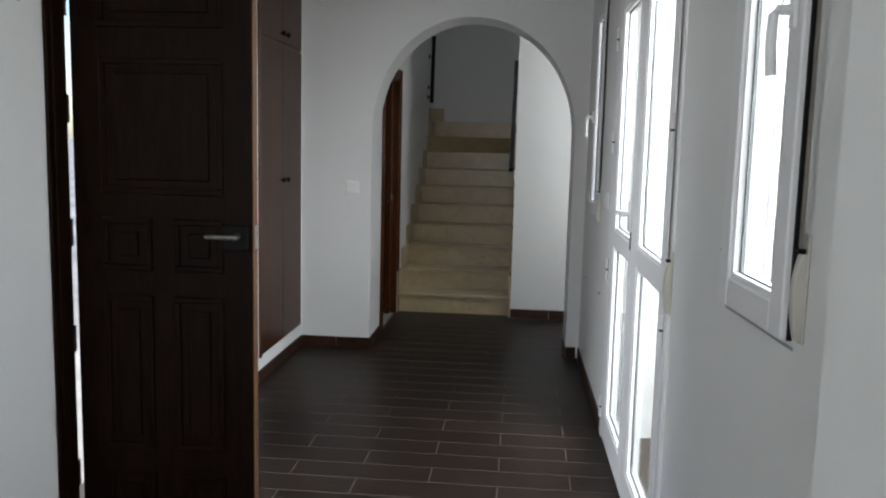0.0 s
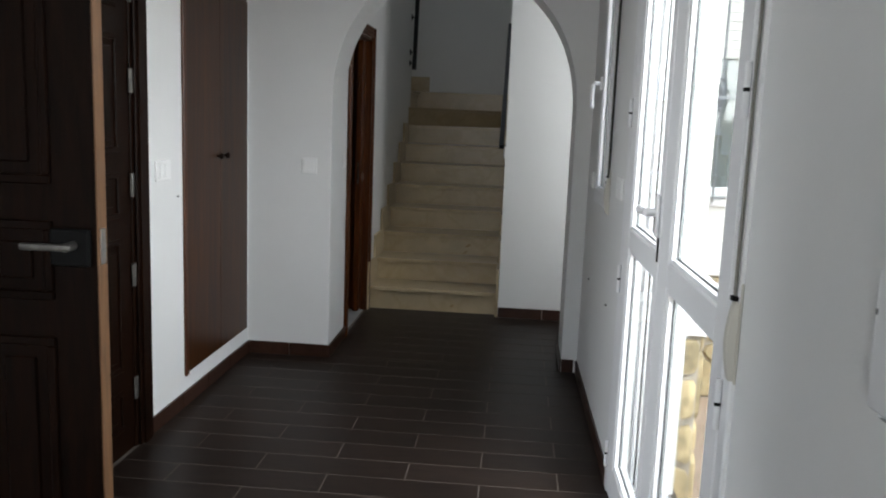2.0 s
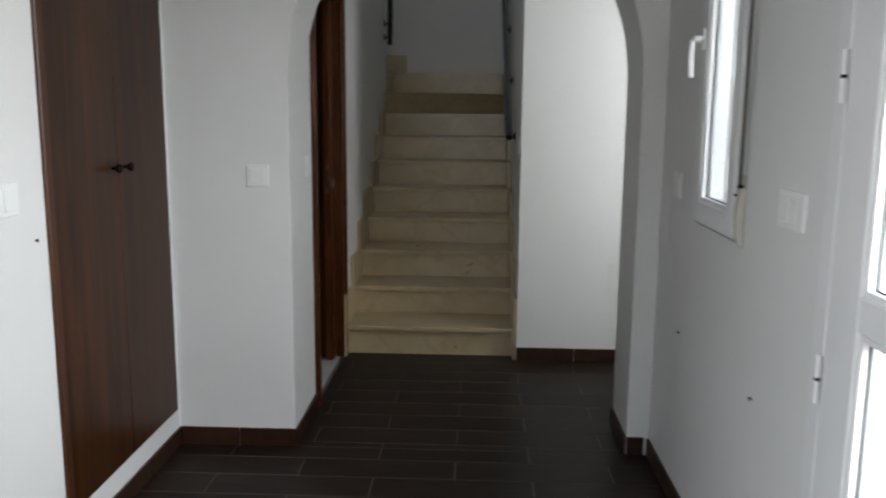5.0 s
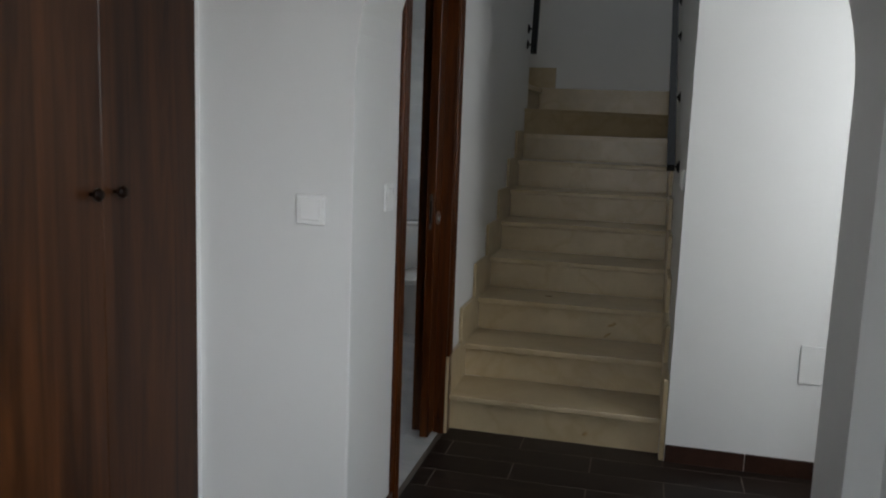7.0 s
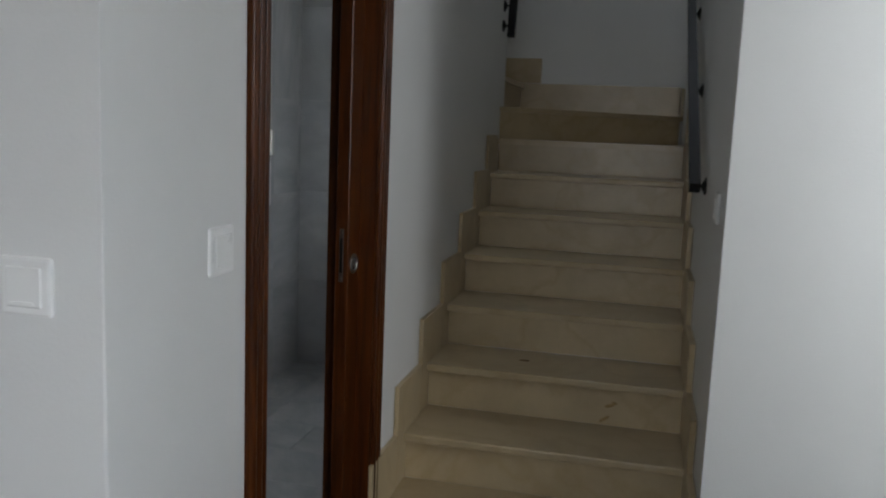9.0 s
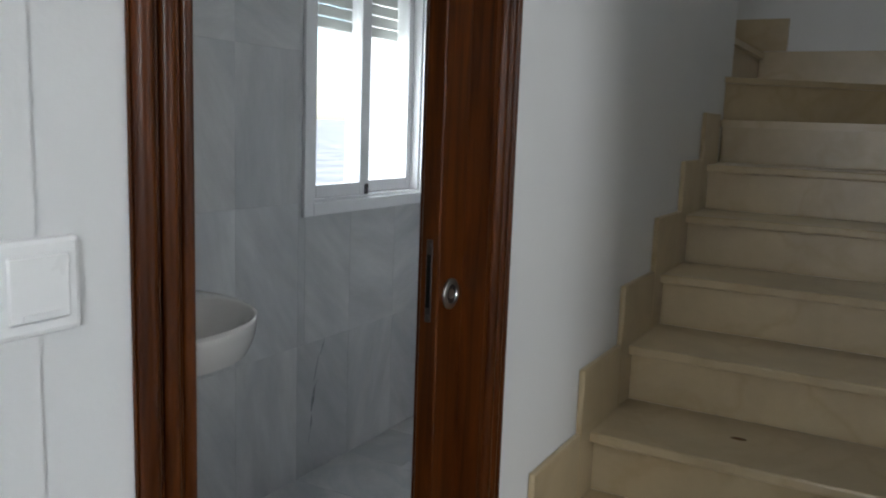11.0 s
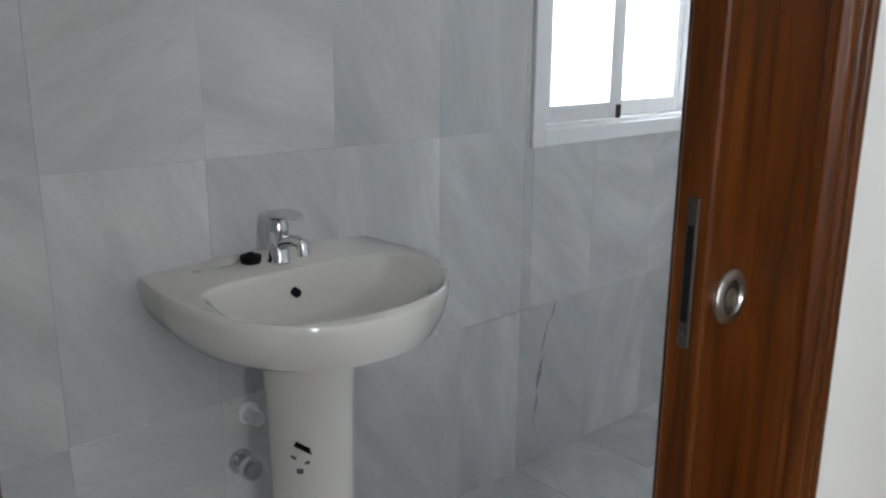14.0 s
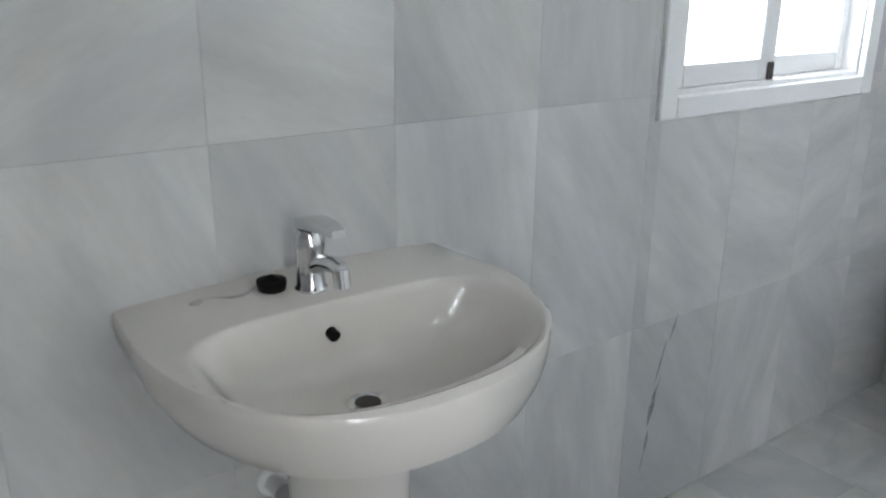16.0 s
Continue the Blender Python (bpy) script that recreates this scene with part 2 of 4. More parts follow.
def prism(bm, outline, a, b, axis="Y"):
    """Extrudes a closed outline from a to b along an axis."""
    def at(p, h):
        return {"Y": (p[0], h, p[1]), "X": (h, p[0], p[1]), "Z": (p[0], p[1], h)}[axis]
    front = [bm.verts.new(at(p, a)) for p in outline]
    back = [bm.verts.new(at(p, b)) for p in outline]
    bm.faces.new(front)
    bm.faces.new(back[::-1])
    n = len(outline)
    for i in range(n):
        bm.faces.new((front[i], back[i], back[(i + 1) % n], front[(i + 1) % n]))
    return bm


def mesh_of(name, bm, mat, smooth=False):
    bmesh.ops.recalc_face_normals(bm, faces=bm.faces)
    me = bpy.data.meshes.new(name)
    bm.to_mesh(me)
    bm.free()
    me.materials.append(mat)
    if smooth:
        me.shade_smooth()
        me.set_sharp_from_angle(angle=radians(38))
    return me


def part(name, bm, mat, parent=None, label="", smooth=False):
    ob = new(name, mesh_of(name, bm, mat, smooth))
    ob.parent = parent
    if label:
        tagged(ob, label)
    return ob


def thing(name, m, label, category, group="", kind=""):
    ob = new(name)
    ob.empty_display_size = 0.1
    ob.matrix_world = m
    return tagged(ob, label, category, group, kind)


def setting(name, bm, mat, label, category, smooth=False):
    ob = new(name, mesh_of(name, bm, mat, smooth))
    return tagged(ob, label, category, kind="structure")


def B():
    return bmesh.new()


# ---- plan ----
XL, XR, XD, XS = -0.908, 1.165, -0.395, -1.61
YA, YB = 6.497, 6.865
CEILING = 2.78
BACK = -1.6
RIGHT = pose(1.183, 4.2, 0, 0, 0, 0.57)
NEAR = RIGHT @ pose(0, -1.0, 0, 0, 0, 2.0) @ pose(0, 1.0, 0)


# ---- structure: walls ----
def wall_boxes(bm, axis, a, b, face, thick, z0, z1, holes):
    """A wall along axis from a to b with rectangular holes (a, b, z0, z1), sorted; face and face + thick are its sides."""
    def piece(p, q, l, h):
        if q - p < 1e-4 or h - l < 1e-4:
            return
        s = sorted((face, face + thick))
        if axis == "y":
            box(bm, (s[0], p, l), (s[1], q, h))
        else:
            box(bm, (p, s[0], l), (q, s[1], h))
    at = a
    for p, q, l, h in holes:
        piece(at, p, z0, z1)
        piece(p, q, z0, l)
        piece(p, q, h, z1)
        at = q
    piece(at, b, z0, z1)
    return bm


LEFT_WALL = setting("wall_west", wall_boxes(B(), "y", BACK, YA, XL, -0.28, 0, CEILING, [(3.30, 4.99, 0, 2.36), (5.495, 6.47, 0.165, 2.74)]), PAINT,
                    "smooth white painted hall wall beside the front door", "wall")
rw = setting("wall_east", wall_boxes(B(), "y", 3.2 - 4.2, 6.68 - 4.2, 0, 0.27, 0, CEILING,
                                     [(3.27 - 4.2, 4.86 - 4.2, 0, 2.32), (5.47 - 4.2, 5.95 - 4.2, 1.10, 2.40)]), PAINT,
             "smooth white painted hall wall with a window and a glazed door", "wall")
rw.matrix_world = RIGHT
rn = setting("wall_east_near", wall_boxes(B(), "y", BACK - 4.4, 3.2 - 4.2, 0, 0.27, 0, CEILING, [(2.18 - 4.2, 2.64 - 4.2, 1.139, 2.40)]), PAINT,
             "smooth white painted hall wall with a narrow window", "wall")
rn.matrix_world = NEAR
# unseen end wall; its opening is added to hold the fill lamp
setting("wall_south", wall_boxes(B(), "x", -1.2, 1.75, BACK, -0.2, 0, CEILING, [(-0.6, 0.8, 0.85, 2.25)]), PAINT, "white painted end wall of the hall, with an added opening", "wall")
bm = B()
box(bm, (1.06, BACK, 0), (1.42, 1.54, CEILING), 0.004)
setting("pier", bm, PAINT, "white painted wall pier", "wall")


def arch_outline():
    top = [(XL - 0.25, CEILING), (XL - 0.25, 0.0), (XD + 0.005, 0.0)]
    cx, zs, apex = 0.33, 1.60, 2.425
    arc = []
    for i in range(0, 41):
        a = math.pi - math.pi * i / 40
        r = 0.72 if math.cos(a) < 0 else 0.735
        e = 2 / 2.05
        arc.append((cx + r * math.copysign(abs(math.cos(a)) ** e, math.cos(a)), zs + (apex - zs) * max(0.0, math.sin(a)) ** e))
    return top + arc + [(1.065, 0.0), (1.456, 0.0), (1.456, CEILING)]


bm = prism(B(), arch_outline(), YA, YB)
edges = [e for e in bm.edges if abs(e.verts[0].co.y - YA) < 1e-5 and abs(e.verts[1].co.y - YA) < 1e-5
         and all(XD - 0.01 < v.co.x < 1.06 and v.co.z < 2.5 for v in e.verts) and not all(v.co.z < 0.01 for v in e.verts)]
bmesh.ops.bevel(bm, geom=edges, offset=0.012, segments=3, affect="EDGES", profile=0.5)
setting("wall_arch", bm, PAINT, "white painted wall with a round-headed arch", "wall")

# wall between the passage and the bathroom, with the pocket-door opening
setting("wall_bathroom", wall_boxes(B(), "y", YB, 10.2, XD, -0.15, 0, 5.2, [(7.04, 7.855, 0, 2.09)]), PAINT,
        "smooth white painted wall with the bathroom doorway", "wall")
setting("wall_stair", box(B(), (0.645, 7.835, 0), (3.6, 11.06, 5.2)), PAINT, "white painted wall block beside the stairs", "wall")
setting("wall_stair_back", box(B(), (-2.2, 11.06, 0), (1.6, 11.3, 5.2)), PAINT, "white painted wall behind the turning stairs", "wall")
setting("wall_stair_upper", box(B(), (-2.2, 10.1, 0), (XD - 0.15, 10.2, 5.2)), PAINT, "white painted partition by the upper stairs", "wall")
setting("wall_bathroom_outer", wall_boxes(B(), "y", 6.2, 10.1, XS - 0.012, -0.26, 0, 2.62, [(8.79, 9.63, 1.055, 2.2)]), PAINT, "outside wall of the bathroom", "wall")
setting("wall_bathroom_south", box(B(), (XS - 0.012, YB, 0), (XD - 0.15, YB + 0.06, 2.62)), PAINT, "bathroom end wall", "wall")
setting("wall_upper_west", box(B(), (-2.4, 10.1, 0), (-2.2, 11.3, 5.2)), PAINT, "white painted upper stair wall", "wall")
setting("wall_side_room_east", box(B(), (3.4, 6.82, 0), (3.6, 7.835, CEILING)), PAINT, "white painted end wall of the side passage", "wall")
setting("wall_side_room_south", wall_boxes(B(), "x", 1.46, 3.6, 6.825, 0.045, -0.1, CEILING, [(1.76, 2.72, 1.12, 2.35)]), PAINT, "white painted inner face of the courtyard wall", "wall")
setting("ceiling_side_room", box(B(), (1.625, 6.83, CEILING), (3.6, 7.835, CEILING + 0.2)), CEIL, "white painted side passage ceiling", "ceiling")
setting("ceiling", box(B(), (-1.2, BACK - 0.2, CEILING), (1.62, 7.835, CEILING + 0.2)), CEIL, "white painted hall ceiling", "ceiling")
setting("ceiling_bathroom", box(B(), (XS - 0.28, YB, 2.62), (XD - 0.15, 10.1, 2.8)), CEIL, "white bathroom ceiling", "ceiling")
# unseen ceiling; its opening and sun-blocking shaft are added round the fill lamp
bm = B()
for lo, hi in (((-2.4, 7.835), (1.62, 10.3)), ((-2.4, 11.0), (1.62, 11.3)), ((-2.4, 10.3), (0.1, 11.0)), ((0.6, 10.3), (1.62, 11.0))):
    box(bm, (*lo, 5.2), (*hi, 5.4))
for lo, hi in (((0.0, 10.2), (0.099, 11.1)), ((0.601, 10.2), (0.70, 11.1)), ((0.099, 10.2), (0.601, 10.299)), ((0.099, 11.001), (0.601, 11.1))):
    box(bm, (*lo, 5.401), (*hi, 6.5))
setting("ceiling_stairs", bm, CEIL, "white ceiling over the stairs, with an added light shaft", "ceiling")
setting("wall_stair_front", box(B(), (XD, 7.6, CEILING + 0.2), (0.645, 7.835, 5.2)), PAINT, "white wall above the passage", "wall")

# ---- floor slabs ----
setting("floor_side_room", box(B(), (1.452, 6.83, -0.2), (3.5, 7.834, -0.001)), TILE, "dark tiled side passage floor", "floor")
floor = setting("floor", box(B(), (-1.19, BACK - 0.2, -0.2), (1.46, 7.93, -0.0010)), GROUT, "dark brown plank-tiled hall floor with pale joints", "floor")
bath_floor = setting("floor_bathroom", box(B(), (XS - 0.27, YB, -0.2), (XD - 0.06, 10.1, -0.004)), PALEGROUT, "pale grey marble bathroom floor", "floor")
setting("door_sill", box(B(), (XD - 0.16, 7.05, -0.003), (XD - 0.02, 7.86, 0.001)), GREYFLOOR, "pale marble threshold strip", "threshold")

# ---- outside ----
setting("ground", box(B(), (-400, -400, -0.5), (400, 400, -0.11)), EARTH, "dry bare ground round the house", "ground")



# ---- staircase ----
NOSE = [7.89, 8.205, 8.523, 8.847, 9.17, 9.475, 9.76, 10.034]
SX0, SX1 = XD, 0.645
stairs = thing("staircase", pose(0, 0, 0), "cream polished marble staircase turning at the top", "staircase", kind="structure")


def build_stairs():
    rise = 0.18
    for i, y in enumerate(NOSE):
        y2 = NOSE[i + 1] if i < 7 else 10.12
        bm = box(B(), (SX0 + 0.002, y, rise * (i + 1) - 0.03), (SX1 - 0.002, y2 + 0.04, rise * (i + 1)), 0.007, 3)
        if i == 7:
            bm.free()
            bm = prism(B(), [(SX0 + 0.002, y), (SX1 - 0.002, y), (SX1 - 0.002, 11.05), (0.55, 11.05), (SX0 + 0.002, 10.1)], rise * 8 - 0.03, rise * 8, "Z")
        part("tread", bm, CREAM, stairs)
        part("riser", box(B(), (SX0 + 0.002, y + 0.036, rise * i), (SX1 - 0.002, y + 0.056, rise * (i + 1) - 0.03)), CREAM, stairs)
        y3 = y2 - 0.075 if i < 7 else 10.03
        s0 = y - 0.075 if i else 7.84
        for x0, x1 in ((SX0 + 0.001, SX0 + 0.019), (SX1 - 0.024, SX1 - 0.001)):
            if i == 7 and x0 < 0:
                continue
            part("skirting", box(B(), (x0, s0, rise * i + 0.0005), (x1, y3 - 0.001, rise * (i + 1) + 0.2), 0.003), CREAM, stairs)
    # two winders round the inner corner
    p = (SX0 + 0.002, 10.05)
    part("tread", prism(B(), [p, (SX1 - 0.002, 10.96), (SX1 - 0.002, 11.055), (SX0 - 0.05, 11.055), (SX0 - 0.05, 10.2), (SX0 + 0.002, 10.2)], 1.594, 1.62, "Z"), CREAM, stairs)
    d = Vector((1.04, 0.91)).normalized() * 0.02
    nrm = Vector((-d.y, d.x))
    a, b = Vector(p) + nrm * 1.4, Vector((SX1 - 0.002, 10.96)) + nrm * 1.4
    part("riser", prism(B(), [a, b, b + nrm, a + nrm], 1.44, 1.594, "Z"), CREAM, stairs)
    part("tread", prism(B(), [(-0.40, 10.2), (-0.40, 11.055), (-0.72, 11.055), (-0.72, 10.2)], 1.774, 1.80, "Z"), CREAM, stairs)
    part("riser", box(B(), (-0.445, 10.2, 1.62), (-0.425, 11.055, 1.774)), CREAM, stairs)
    for k in range(3):
        x = -0.70 - 0.28 * k
        part("tread", box(B(), (x - 0.31, 10.2, 1.954 + 0.18 * k), (x, 11.055, 1.98 + 0.18 * k)), CREAM, stairs)
        part("riser", box(B(), (x - 0.05, 10.2, 1.80 + 0.18 * k), (x - 0.03, 11.055, 1.954 + 0.18 * k)), CREAM, stairs)
    part("skirting", box(B(), (-0.424, 11.042, 1.62), (SX1 - 0.025, 11.059, 1.812), 0.003), CREAM, stairs)
    part("skirting", box(B(), (-0.72, 11.042, 1.8135), (-0.292, 11.059, 1.978), 0.003), CREAM, stairs)
    part("skirting", box(B(), (SX1 - 0.024, 10.96, 1.62), (SX1 - 0.001, 11.04, 1.80), 0.003), CREAM, stairs)


build_stairs()


# ---- double front door ----
def panelled_leaf(parent_thing, width, height, name="leaf"):
    """A panelled leaf in its own frame: x across from the hinge, y thickness, z up."""
    leaf = part(name, B_leaf(width, height), DOORWOOD, parent_thing)
    cols2 = ((0.105, width / 2 - 0.04), (width / 2 + 0.04, width - 0.105))
    one = ((0.105, width - 0.105),)
    for z0, z1, cols in ((0.12, 0.30, cols2), (0.385, 0.96, cols2), (1.05, 1.24, cols2), (1.325, 1.80, one), (1.905, 2.2, one)):
        for x0, x1 in cols:
            for side in (-1, 1):
                y0 = 0.0 if side < 0 else 0.045
                bm = B()
                t = 0.022
                for lo, hi in (((x0, z0), (x1, z0 + t)), ((x0, z1 - t), (x1, z1)), ((x0, z0 + t), (x0 + t, z1 - t)), ((x1 - t, z0 + t), (x1, z1 - t))):
                    ya, yb = sorted((y0 - side * 0.004, y0 + side * 0.008))
                    box(bm, (lo[0], ya, lo[1]), (hi[0], yb, hi[1]), 0.003)
                ya, yb = sorted((y0 - side * 0.003, y0 + side * 0.006))
                box(bm, (x0 + 0.05, ya, z0 + 0.05), (x1 - 0.05, yb, z1 - 0.05), 0.004)
                part("raised_panel", bm, DOORWOOD, leaf)
    return leaf


def B_leaf(width, height):
    return box(B(), (0.002, 0, 0.006), (width, 0.045, height), 0.002)


def hinge(parent_thing, m, mat=LEVERSTEEL, h=0.1):
    bm = B()
    rod(bm, (0, 0, -h / 2), (0, 0, h / 2), 0.007, n=10)
    box(bm, (-0.019, -0.003, -h / 2), (0.019, 0.001, h / 2), 0.001)
    for z in (-0.35, 0, 0.35):
        rod(bm, (0.012, -0.005, z * h), (0.012, 0.0, z * h), 0.004, n=8)
        rod(bm, (-0.012, -0.005, z * h), (-0.012, 0.0, z * h), 0.004, n=8)
    ob = part("hinge", bm, mat, parent_thing, "steel butt hinge", smooth=True)
    ob.matrix_local = m
    return ob


fd = thing("front_door", pose(XL, 4.14, 0), "dark-stained wooden double front door, one leaf open into the hall", "door")


def build_front_door():
    bm = B()
    for y0, y1 in ((3.30, 3.345), (4.945, 4.99)):
        box(bm, (-0.12, y0 - 4.14 + 0.001, 0), (-0.001, y1 - 4.14 - 0.001, 2.359), 0.003)
    box(bm, (-0.12, 3.345 - 4.14, 2.31), (-0.001, 4.945 - 4.14, 2.359), 0.003)
    part("door_frame", bm, DOORWOOD, fd)
    for y0, y1, z0, z1 in ((3.215, 3.335, 0, 2.45), (4.965, 5.09, 0, 2.45), (3.335, 4.965, 2.325, 2.45)):
        bm = box(B(), (0.001, y0 - 4.14, z0), (0.014, y1 - 4.14, z1), 0.004)
        if y1 - y0 < 1:
            box(bm, (0.0145, y0 - 4.14 + 0.02, z0), (0.022, y1 - 4.14 - 0.03, z1 - 0.02), 0.006, 2)
        part("casing", bm, DOORWOOD, fd)
    # open leaf stands across the hall
    leaf = panelled_leaf(fd, 0.655, 2.3, "open_leaf")
    leaf.matrix_local = pose(0.012, 3.362 - 4.14, 0, 0, 0, 0.6)
    # edge strip in a paler orange-brown than the leaf faces
    part("leaf_edge", box(B(), (0.6551, 0.002, 0.008), (0.6585, 0.043, 2.298)), DOOREDGE, leaf, "paler orange-brown wood edge")
    # lock plate and lever on both faces
    for side, y in ((-1, -0.001), (1, 0.046)):
        bm = box(B(), (0.545, min(y, y + side * 0.012), 1.135), (0.645, max(y, y + side * 0.012), 1.225), 0.008, 2)
        part("lock_plate", bm, BLACK, leaf, "black iron lock plate")
        bm = rod(B(), (0.605, y, 1.186), (0.605, y + side * 0.05, 1.186), 0.011, n=14)
        box(bm, (0.498, min(y + side * 0.04, y + side * 0.058), 1.178), (0.62, max(y + side * 0.04, y + side * 0.058), 1.194), 0.005, 2)
        part("door_handle", bm, LEVERSTEEL, leaf, "dull steel lever handle", smooth=True)
    part("latch", box(B(), (0.656, 0.012, 1.14), (0.6615, 0.034, 1.225), 0.002), STEEL, leaf, "steel latch plate")
    closed = panelled_leaf(fd, 0.79, 2.3, "closed_leaf")
    closed.matrix_local = pose(-0.052, 4.943 - 4.14, 0, 0, 0, -90)
    for z in (0.28, 0.79, 1.18, 1.62, 1.99):
        hinge(fd, pose(0.002, 4.945 - 4.14, z, 0, 0, 90))
        hinge(fd, pose(0.0, 3.347 - 4.14, z, 0, 0, 90))


build_front_door()


# ---- built-in cabinet ----
cab = thing("built_in_cabinet", pose(XL, 5.98, 0.165), "walnut-brown built-in wall cabinet with closed doors", "cabinet")


def build_cabinet():
    y0, y1, h = 5.495 - 5.98 + 0.001, 6.47 - 5.98 - 0.001, 2.57
    bm = B()
    box(bm, (-0.27, y0, 0.001), (-0.002, y0 + 0.03, h))
    box(bm, (-0.27, y1 - 0.012, 0.001), (-0.002, y1, h))
    box(bm, (-0.27, y0 + 0.03, 0.001), (-0.002, y1 - 0.012, 0.02))
    box(bm, (-0.27, y0 + 0.03, 1.985), (-0.002, y1 - 0.012, 2.003))
    box(bm, (-0.27, y0 + 0.03, h - 0.02), (-0.002, y1 - 0.012, h))
    box(bm, (-0.27, y0 + 0.03, 0.02), (-0.262, y1 - 0.012, h - 0.02))
    part("carcass", bm, CABEDGE, cab)
    bm = box(B(), (0.0, y0 - 0.012, -0.006), (0.014, y0 + 0.028, h + 0.01), 0.004)
    part("frame_strip", bm, CABEDGE, cab, "red-brown frame strip")
    mid = 6.0 - 5.98
    for z0, z1, kz in ((0.004, 1.982, 1.10), (2.006, h - 0.004, 2.06)):
        for a, b, s in ((y0 + 0.03, mid - 0.0015, -1), (mid + 0.0015, y1 - 0.003, 1)):
            d = part("cabinet_door", box(B(), (-0.014, a, z0), (0.006, b, z1), 0.002), CABWOOD, cab)
            y = mid + s * 0.05
            bm = lathe(B(), [(0.006, 0), (0.006, 0.012), (0.016, 0.02), (0.018, 0.028), (0.012, 0.036), (0.002, 0.038)], (0.006, y, kz), "X", 16)
            part("knob", bm, DOORWOOD, d, "dark turned wooden knob", smooth=True)


build_cabinet()


# ---- glazed double door and casement windows in the east wall ----
def glazed_panel(parent_thing, y0, y1, z0, z1, x, bead=0.014):
    """Glass with beads; x is the room side of the leaf."""
    part("pane", box(B(), (x + 0.026, y0 + 0.002, z0 + 0.002), (x + 0.032, y1 - 0.002, z1 - 0.002)), GLASS, parent_thing, "clear glass pane").visible_shadow = False
    bm = B()
    for xa, xb in ((x + 0.008, x + 0.024), (x + 0.034, x + 0.05)):
        box(bm, (xa, y0, z0), (xb, y0 + bead, z1))
        box(bm, (xa, y1 - bead, z0), (xb, y1, z1))
        box(bm, (xa, y0 + bead, z0), (xb, y1 - bead, z0 + bead))
        box(bm, (xa, y0 + bead, z1 - bead), (xb, y1 - bead, z1))
    part("glazing_bead", bm, PVC, parent_thing)
    bm = B()
    e, w = y0 + bead, 0.003
    f = y1 - bead
    for lo, hi in (((e, z0 + bead), (e + w, z1 - bead)), ((f - w, z0 + bead), (f, z1 - bead)), ((e + w, z0 + bead), (f - w, z0 + bead + w)), ((e + w, z1 - bead - w), (f - w, z1 - bead))):
        box(bm, (x + 0.0225, lo[0], lo[1]), (x + 0.0255, hi[0], hi[1]))
    part("glass_gasket", bm, RUBBER, parent_thing, "thin dark grey rubber gasket")


def shutter_guide(parent_thing, y, side, z0, z1):
    """Roller-shutter channel on the outer reveal; side: which way it opens in y."""
    bm = B()
    for x0, x1 in ((0.085, 0.100), (0.108, 0.125)):
        a, b = sorted((y, y + side * 0.022))
        box(bm, (x0, a, z0), (x1, b, z1), 0.002)
    guide = part("shutter_guide", bm, PVC, parent_thing, "white roller-shutter guide channel")
    a, b = sorted((y, y + side * 0.012))
    # dark filler strip: shade inside the channel, done as colour
    part("guide_slot_shade", box(B(), (0.1005, a, z0), (0.1075, b, z1)), DARKSTEEL, guide, "dark strip for the shaded slot of the guide")


def lever(parent_thing, y, z, x, along):
    """White lever on a back plate; along: which way the grip points, in y and z."""
    bm = box(B(), (x - 0.012, y - 0.016, z - 0.075), (x, y + 0.016, z + 0.055), 0.006, 2)
    rod(bm, (x - 0.012, y, z), (x - 0.045, y, z), 0.012, n=14)
    e = Vector((0, *along))
    a = Vector((x - 0.045, y, z))
    tube(bm, [a - e * 0.01, a + e * 0.02, a + e * 0.07 + Vector((-0.006, 0, 0)), a + e * 0.115], 0.0115, 10)
    part("door_handle", bm, PVC, parent_thing, "white lever handle", smooth=True)


def barrel_hinge(parent_thing, y, z, x, h=0.11):
    bm = rod(B(), (x, y, z + 0.004), (x, y, z + h / 2), 0.0075, n=14)
    rod(bm, (x, y, z - h / 2), (x, y, z - 0.004), 0.0075, n=14)
    ob = part("hinge", bm, PVC, parent_thing, "white barrel hinge", smooth=True)
    part("hinge_washer", rod(B(), (x, y, z - 0.004), (x, y, z + 0.004), 0.007, n=14), BLACK, ob, "black hinge washer")


gd = thing("glazed_double_door", RIGHT, "white double door with four clear glass panes, closed", "door")


